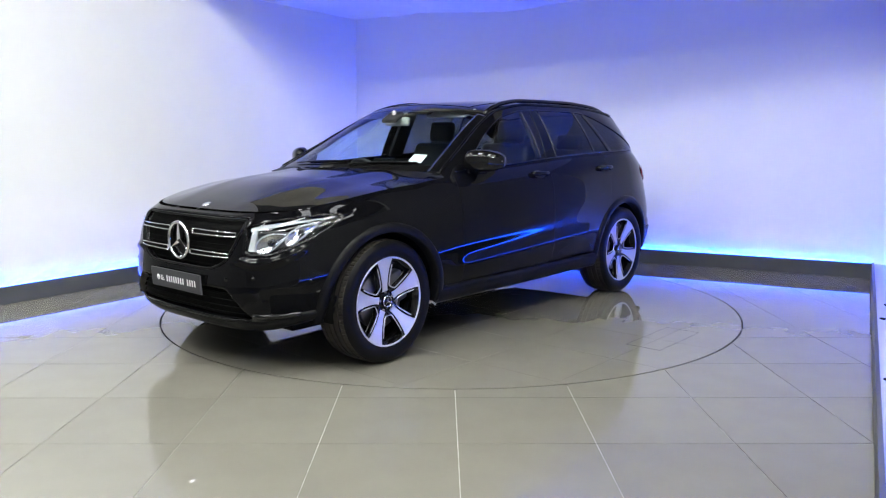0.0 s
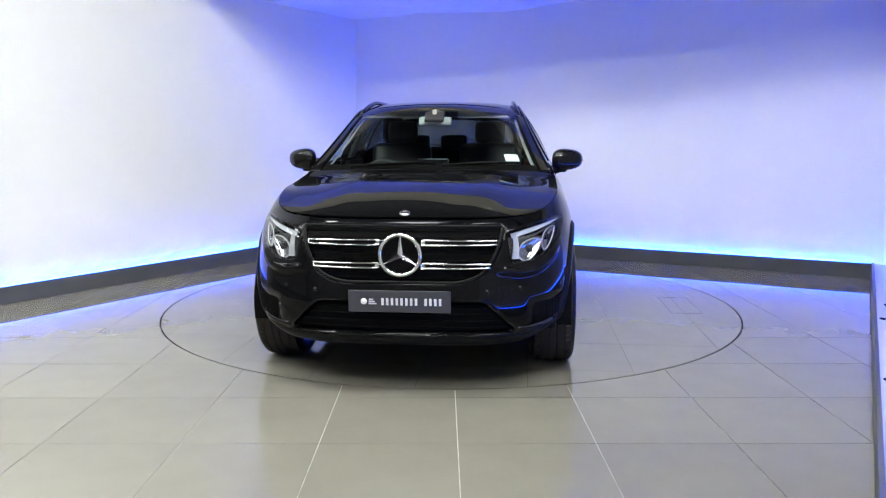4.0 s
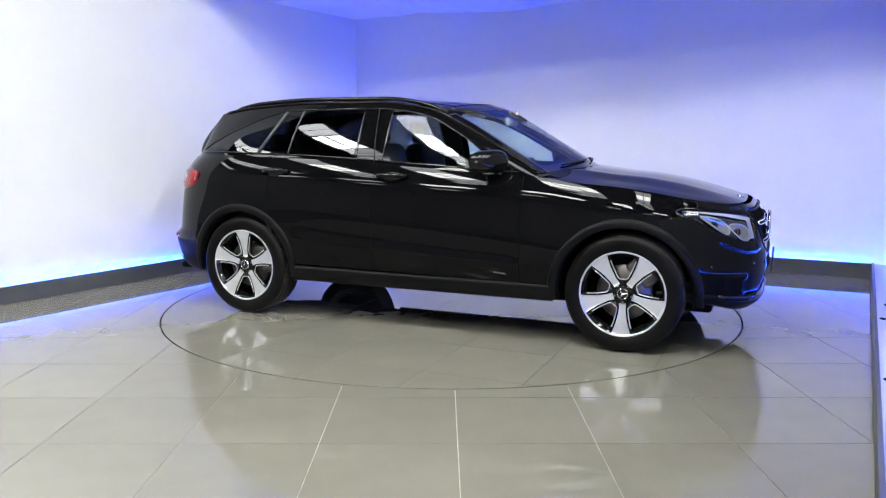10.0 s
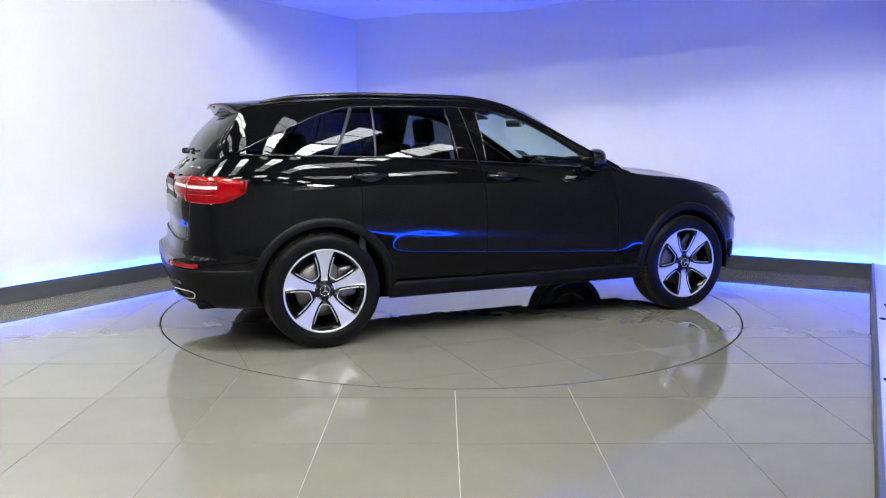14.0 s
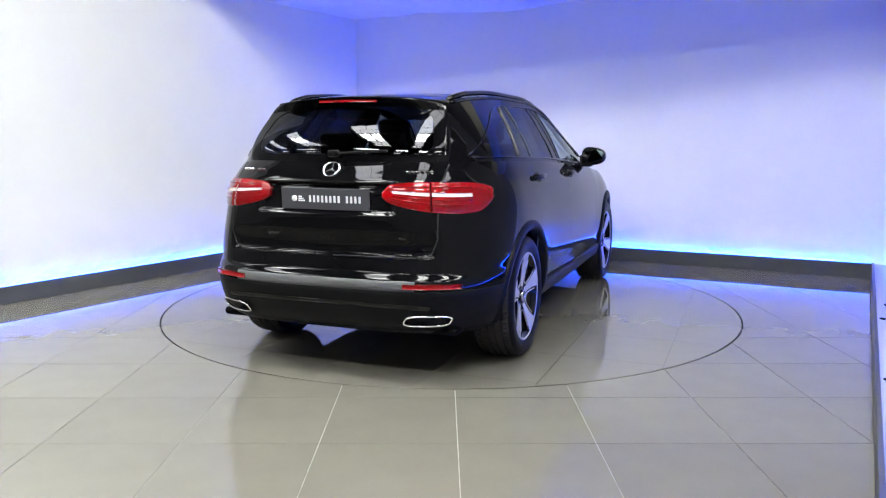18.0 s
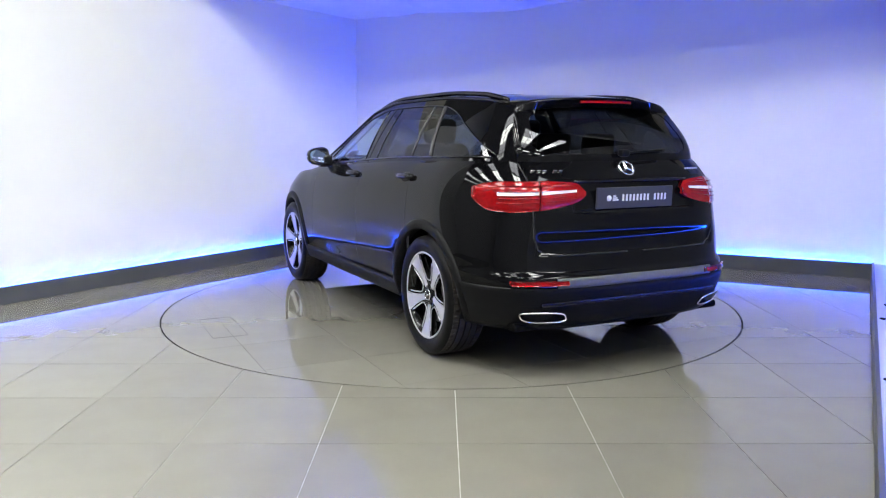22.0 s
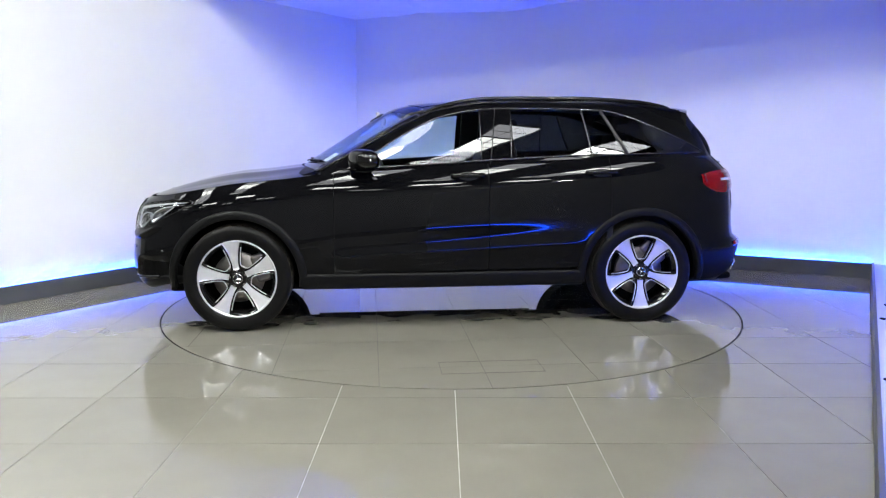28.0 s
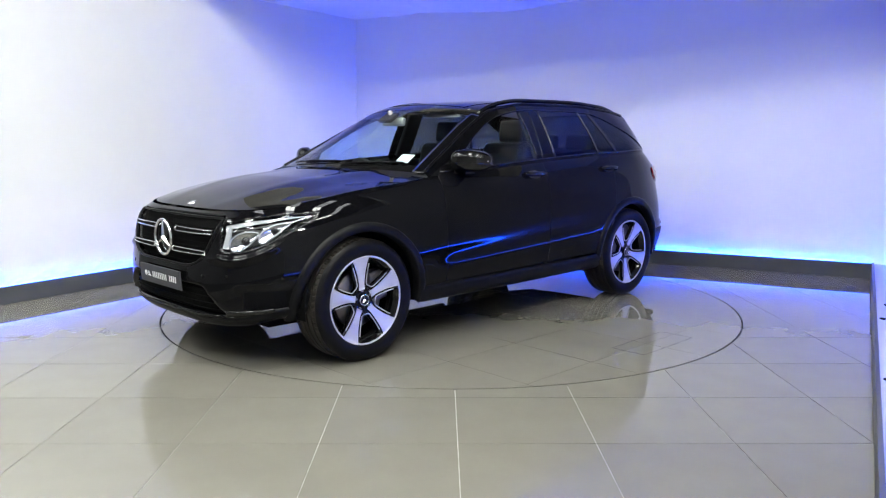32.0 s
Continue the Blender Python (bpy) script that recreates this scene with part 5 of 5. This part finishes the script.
def build_mirrors(car):
    for s in (1, -1):
        def f(u, v):
            a, b = 2 * math.pi * u, math.pi * (v - 0.5)
            ca, sa, cb, sb = math.cos(a), math.sin(a), math.cos(b), math.sin(b)
            g = lambda q, e: (1 if q >= 0 else -1) * abs(q) ** e
            x = 0.085 * g(ca, 0.75) * g(cb, 0.75)
            y = 0.110 * g(sa, 0.75) * g(cb, 0.75)
            z = 0.074 * g(sb, 0.75)
            if x < -0.03:
                x = -0.03 + (x + 0.03) * 0.25
            z *= 1 - 0.15 * (y / 0.115)
            return Vector((0.555 + x - 0.06 * (y / 0.115), s * (0.950 + y), 1.185 + z))
        vs, fs = grid(f, 32, 18)
        mir = raw("door_mirror", vs, fs, M_GLOSSBLK, car, "gloss black door mirror with an indicator strip")
        pts = [Vector((0.60 + 0.035 * math.sin(k / 12 * math.pi) - 0.09 * k / 12, s * (0.865 + 0.195 * k / 12), 1.183)) for k in range(13)]
        vs, fs = tube(pts, 0.006, n=6)
        raw("indicator_strip", vs, fs, M_CHROME, mir)
        loop = [(0.503 - 0.055 * math.cos(a) * 0.9, s * (0.950 + 0.098 * (1 if math.cos(a) > 0 else -1) * abs(math.cos(a)) ** 0.7), 1.185 + 0.058 * (1 if math.sin(a) > 0 else -1) * abs(math.sin(a)) ** 0.7) for a in np.linspace(0, 2 * math.pi, 33)[:-1]]
        raw("mirror_glass", loop, [tuple(range(32))], M_MIRROR, mir, "mirror glass", smooth=False)
        part("mirror_foot", rbox(0.09, 0.10, 0.035, 0.012, pose(0.555, s * 0.895, 1.115, 0, 0, 0)), M_GLOSSBLK, mir)
        # sail panel
        sp = [side_point(x, t) for x, t in ((0.50, 0.12), (0.70, 0.12), (0.50, 0.75))]
        part("mirror_pod", rbox(0.12, 0.02, 0.10, 0.008, pose(0.56, s * 0.852, 1.145)), M_GLOSSBLK, mir)


def build_handles(car):
    for s in (1, -1):
        for x0, z in ((-0.165, 1.075), (-1.125, 1.092)):
            y = flank_y(x0, z)
            pts = []
            for k in range(13):
                e = k / 12
                pts.append((x0 + 0.115 - 0.23 * e, s * (y + 0.005 + 0.030 * math.sin(math.pi * e) ** 0.5), z + 0.004 * math.sin(math.pi * e)))
            vs, fs = tube(pts, 0.0125, n=10, flat=1.35)
            h = raw("door_handle", vs, fs, M_GLOSSBLK, car, "gloss black bow door handle")
            cup = [(x0 + 0.075 * math.cos(a), s * (flank_y(x0 + 0.075 * math.cos(a), z - 0.004 + 0.030 * math.sin(a)) + 0.001), z - 0.004 + 0.030 * math.sin(a)) for a in np.linspace(0, 2 * math.pi, 29)[:-1]]
            raw("handle_cup", cup, [tuple(range(28))], M_GAP, h, smooth=False)


def build_wipers(car):
    for y0, y1, s0 in ((0.10, 0.62, 0.052), (-0.52, 0.06, 0.048)):
        pts = []
        for k in range(12):
            e = k / 11
            y = y0 + (y1 - y0) * e
            w = y / 0.80
            pts.append(roof_point(s0 - 0.02 * (1 - e), w) + Vector((0.01, 0, 0.008 + 0.005 * math.sin(math.pi * e))))
        vs, fs = tube(pts, 0.0055, n=6)
        wp = raw("wiper", vs, fs, M_CLAD, car, "black windscreen wiper")
        vs, fs = tube([p + Vector((-0.012, 0, -0.006)) for p in pts[3:]], 0.005, n=5)
        raw("wiper_blade", vs, fs, M_DARK, wp)


def build_cabin(car):
    def dash(u, v):
        y = (2 * u - 1) * 0.74
        sect = ((1.02, 1.03), (0.80, 1.07), (0.62, 1.075), (0.52, 1.05), (0.50, 0.95), (0.56, 0.80), (0.62, 0.60))
        k = v * 6
        i = min(int(k), 5)
        x = sect[i][0] + (sect[i + 1][0] - sect[i][0]) * (k - i)
        z = sect[i][1] + (sect[i + 1][1] - sect[i][1]) * (k - i)
        hood = 0.045 * math.exp(-((y + 0.37) / 0.17) ** 2) * math.exp(-((x - 0.60) / 0.12) ** 2)
        return (x - 0.06 * abs(2 * u - 1) ** 3, y, z + hood)
    vs, fs = grid(dash, 36, 24)
    raw("dashboard", vs, fs, M_DASH, car, "dark soft-touch dashboard")
    # steering wheel on the right-hand side
    c, tilt = Vector((0.36, -0.37, 1.00)), radians(65)
    ax1, ax2 = Vector((0, 1, 0)), Vector((math.cos(tilt), 0, math.sin(tilt)))
    pts = [c + ax1 * 0.185 * math.cos(a) + ax2 * 0.185 * math.sin(a) for a in np.linspace(0, 2 * math.pi, 41)[:-1]]
    vs, fs = tube(pts, 0.016, True, 8, up=(1, 0, -0.4))
    sw = raw("steering_wheel", vs, fs, M_SEAT, car, "black leather steering wheel")
    part("wheel_boss", rbox(0.06, 0.15, 0.12, 0.03, Matrix.Translation(c + Vector((0.02, 0, -0.01))) @ pose(0, 0, 0, 0, 25, 0)), M_DASH, sw)
    part("wheel_spoke", rbox(0.02, 0.34, 0.035, 0.01, Matrix.Translation(c)), M_SATIN, sw)
    part("centre_screen", rbox(0.02, 0.22, 0.13, 0.008, pose(0.555, 0, 1.125, 0, -12, 0)), M_GLOSSBLK, car, "upright centre display")
    for y in (0.37, -0.37):
        seat = part("front_seat", join(rbox(0.52, 0.50, 0.16, 0.06, pose(-0.12, y, 0.62, 0, -6, 0), 3), rbox(0.15, 0.50, 0.64, 0.06, pose(-0.43, y, 0.98, 0, -16, 0), 3)), M_SEAT, car, "black leather front seat", True)
        part("headrest", join(rbox(0.09, 0.25, 0.18, 0.04, pose(-0.545, y, 1.385, 0, -10, 0), 3), rbox(0.015, 0.02, 0.12, 0.004, pose(-0.53, y + 0.06, 1.27)), rbox(0.015, 0.02, 0.12, 0.004, pose(-0.53, y - 0.06, 1.27))), M_SEAT, seat, "", True)
    bench = part("rear_seat", join(rbox(0.5, 1.28, 0.16, 0.06, pose(-1.02, 0, 0.62), 3), rbox(0.15, 1.28, 0.58, 0.06, pose(-1.36, 0, 0.95, 0, -18, 0), 3)), M_SEAT, car, "black leather rear bench", True)
    for y in (0.36, 0, -0.36):
        part("headrest", rbox(0.08, 0.25, 0.15, 0.035, pose(-1.46, y, 1.29, 0, -10, 0), 3), M_SEAT, bench, "", True)
    part("interior_mirror", join(rbox(0.035, 0.24, 0.065, 0.016, pose(0.40, 0, 1.455, 0, -12, 0), 3), rbox(0.03, 0.03, 0.08, 0.008, pose(0.43, 0, 1.50, 0, 25, 0))), M_LINER, car, "pale grey interior mirror below the roof", True)
    part("sensor_housing", rbox(0.12, 0.14, 0.03, 0.01, pose(0.45, 0, 1.485, 0, 31, 0)), M_DASH, car)
    for s in (1, -1):
        part("sun_visor", rbox(0.14, 0.38, 0.018, 0.008, pose(0.18, s * 0.34, 1.515, 0, 22, 0)), M_LINER, car, "pale sun visor")
        part("door_card", rbox(1.0, 0.05, 0.62, 0.02, pose(0.24, s * 0.815, 0.78)), M_DASH, car)
        part("door_card", rbox(0.58, 0.05, 0.66, 0.02, pose(-0.66, s * 0.815, 0.82)), M_DASH, car)
        part("inner_pillar", rbox(0.16, 0.03, 0.42, 0.012, pose(-0.385, s * 0.70, 1.36, s * 27, 0, 0)), M_DASH, car, "dark inner door pillar")
    part("luggage_trim", rbox(0.04, 1.2, 0.62, 0.02, pose(-1.72, 0, 0.84)), M_DASH, car)
    for s in (1, -1):
        part("luggage_side", rbox(0.62, 0.04, 0.60, 0.02, pose(-1.62, s * 0.66, 0.86)), M_DASH, car)
    # paper label inside the windscreen and two slips on the dash
    vs, fs = grid(lambda u, v: roof_point(0.062 + 0.050 * v, 0.66 + 0.12 * u) + Vector((-0.008, 0, -0.008)), 4, 3)
    raw("paper_label", vs, fs, M_PAPER, car, "white paper label inside the windscreen")
    for y in (0.10, 0.19):
        part("paper_slip", rbox(0.02, 0.07, 0.012, 0.002, pose(0.80, y, 1.085)), M_PAPER, car)


def build_car():
    global BONNET
    car = thing("car", "glossy black five-door estate-type SUV on the turntable", "car")
    build_shell(car)
    BONNET = build_bonnet(car)
    build_top(car)
    build_sides(car)
    build_tail(car)
    for s in (1, -1):
        for ax in (AX, -AX):
            cladding(car, ax, s)
        sill(car, s)
    build_under(car)
    place_wheels(car)
    build_front(car)
    build_rear(car)
    build_mirrors(car)
    build_handles(car)
    build_wipers(car)
    build_cabin(car)
    return car


# ---- floor pieces: tiles round the turntable and on it ----
TILE_TURN = radians(0.637)


def tile_local(n, c):
    """World place of the tile grid's coordinates."""
    a = -TILE_TURN
    return (n * math.cos(a) + c * math.sin(a), -n * math.sin(a) + c * math.cos(a))


def prism(name, poly, z, depth, material, parent, m=None):
    k = len(poly)
    vs = [(x, y, z) for x, y in poly] + [(x, y, z - depth) for x, y in poly]
    fs = [tuple(range(k))] + [(i, i + k, (i + 1) % k + k, (i + 1) % k) for i in range(k)]
    ob = raw(name, vs, fs, material, parent, smooth=False)
    return ob


def cut_outside(poly, rad):
    """The part of a tile outside the circle."""
    fine = []
    for (x0, y0), (x1, y1) in zip(poly, poly[1:] + poly[:1]):
        for q in range(24):
            fine.append((x0 + (x1 - x0) * q / 24, y0 + (y1 - y0) * q / 24))
    out = [math.hypot(*p) >= rad for p in fine]
    if all(out):
        return poly
    if not any(out):
        return None
    n = len(fine)
    start = next(i for i in range(n) if out[i] and not out[i - 1])
    keep = []
    i = start
    while out[i % n]:
        keep.append(fine[i % n])
        i += 1
        if i - start > n:
            break
    a0, a1 = math.atan2(keep[-1][1], keep[-1][0]), math.atan2(keep[0][1], keep[0][0])
    d = (a1 - a0 + math.pi) % (2 * math.pi) - math.pi
    return keep + [(rad * math.cos(a0 + d * q / 10), rad * math.sin(a0 + d * q / 10)) for q in range(0, 11)]


def build_tiles():
    g = 0.0022
    c0 = 0.065
    full = None
    rest_v, rest_f = [], []
    for i in range(-18, 16):
        for j in range(-22, 7):
            n0, n1 = i * TILE + g, (i + 1) * TILE - g
            k0, k1 = c0 + j * TILE + g, c0 + (j + 1) * TILE - g
            poly = [tile_local(*q) for q in ((n0, k0), (n1, k0), (n1, k1), (n0, k1))]
            cx, cy = tile_local((n0 + n1) / 2, (k0 + k1) / 2)
            left = (Vector((cx, cy)) - CORNER).cross(L_DIR)
            if (left > 1.0 and cy > 0.4) or cy > 4.2:
                continue
            near = -4.9 < cx < 4.4 and cy > -5.2
            cut = cut_outside(poly, TABLE_R + 0.005)
            if cut is None:
                continue
            if not near:
                b = len(rest_v)
                rest_v += [(x, y, 0.0) for x, y in poly]
                rest_f.append((b, b + 1, b + 2, b + 3))
                continue
            if cut is poly:
                if full is None:
                    h = (n1 - n0) / 2
                    full = prism("tile", [(-h, -h), (h, -h), (h, h), (-h, h)], 0.0, 0.0038, M_TILE, FLOOR)
                    ob = full
                else:
                    ob = full.copy()
                    scene.collection.objects.link(ob)
                ob.matrix_basis = pose(cx, cy, random.uniform(-0.0002, 0.0002), random.uniform(-0.025, 0.025), random.uniform(-0.025, 0.025), math.degrees(TILE_TURN))
            else:
                prism("tile", cut, 0.0, 0.0038, M_TILE, FLOOR)
    ob = raw("far_tiles", rest_v, rest_f, M_DARKFLOOR, FLOOR, smooth=False)
    ob["kind"] = "stuff"


def build_turntable():
    table = thing("turntable", "round tiled turntable flush with the floor", "turntable")
    rad = TABLE_R - 0.007
    n = 128
    vs, fs = revolve([(0.0001, 0.0), (rad, 0.0), (rad, 0.05)], n)
    part_vs = [(x, z, -0.004 - y) for x, y, z in vs]
    raw("platform", part_vs, fs, M_GAP, table, smooth=False)
    g = 0.001
    p = 0.61
    circle = [(rad * math.cos(2 * math.pi * k / 96), rad * math.sin(2 * math.pi * k / 96)) for k in range(96)]
    for i in range(-4, 4):
        for j in range(-4, 4):
            x0, x1, y0, y1 = i * p + g, (i + 1) * p - g, j * p + g, (j + 1) * p - g
            poly = circle
            for axis, lim, sgn in ((0, x0, 1), (0, x1, -1), (1, y0, 1), (1, y1, -1)):
                out = []
                for a, b in zip(poly, poly[1:] + poly[:1]):
                    da, db = sgn * (a[axis] - lim), sgn * (b[axis] - lim)
                    if da >= 0:
                        out.append(a)
                    if da * db < 0:
                        t = da / (da - db)
                        out.append((a[0] + (b[0] - a[0]) * t, a[1] + (b[1] - a[1]) * t))
                poly = out
                if not poly:
                    break
            if poly and len(poly) > 2:
                prism("tile", poly, 0.0, 0.0038, M_TILE, table)
    # lid of the service slot: four thin dark joints
    for sx, sy, px, py in ((0.60, 0.0018, -0.05, 1.73), (0.60, 0.0018, -0.05, 1.965), (0.0018, 0.235, -0.35, 1.8475), (0.0018, 0.235, 0.25, 1.8475)):
        part("slot_joint", rbox(sx, sy, 0.001, 0, pose(px, py, 0.0004)), M_GAP, table)
    return table


CAR = build_car()
build_tiles()
TABLE = build_turntable()

ANGLES = ((0.0, -130.6), (0.5, -130.0), (1.0, -127.55), (1.5, -123.8), (2.0, -118.5), (2.5, -112.75), (3.0, -106.75), (3.5, -100.9), (4.0, -95.0), (4.5, -88.95), (5.0, -82.9),
          (5.5, -76.9), (6.0, -70.9), (7.0, -59.05), (8.0, -47.1), (9.0, -35.1), (10.0, -23.2), (11.0, -11.5), (12.0, 0.0), (13.0, 11.5), (14.0, 23.3), (15.0, 34.8),
          (16.0, 45.6), (17.0, 57.0), (18.0, 68.8), (19.0, 80.8), (20.0, 92.9), (21.0, 104.95), (22.0, 116.9), (23.0, 128.8), (24.0, 140.7), (25.0, 152.2), (26.0, 163.4),
          (27.0, 174.5), (28.0, 185.9), (29.0, 198.1), (29.5, 204.1), (30.0, 210.1), (30.5, 215.7), (31.0, 220.35), (31.5, 223.3), (32.0, 224.7))


def motions():
    """The turntable carries the car round once."""
    walk(TABLE, [(t, pose(0, 0, 0, 0, 0, a)) for t, a in ANGLES])
    walk(CAR, [(t, pose(0, 0, 0, 0, 0, a + 0.5) @ pose(0.134, -0.07, 0)) for t, a in ANGLES])


motions()
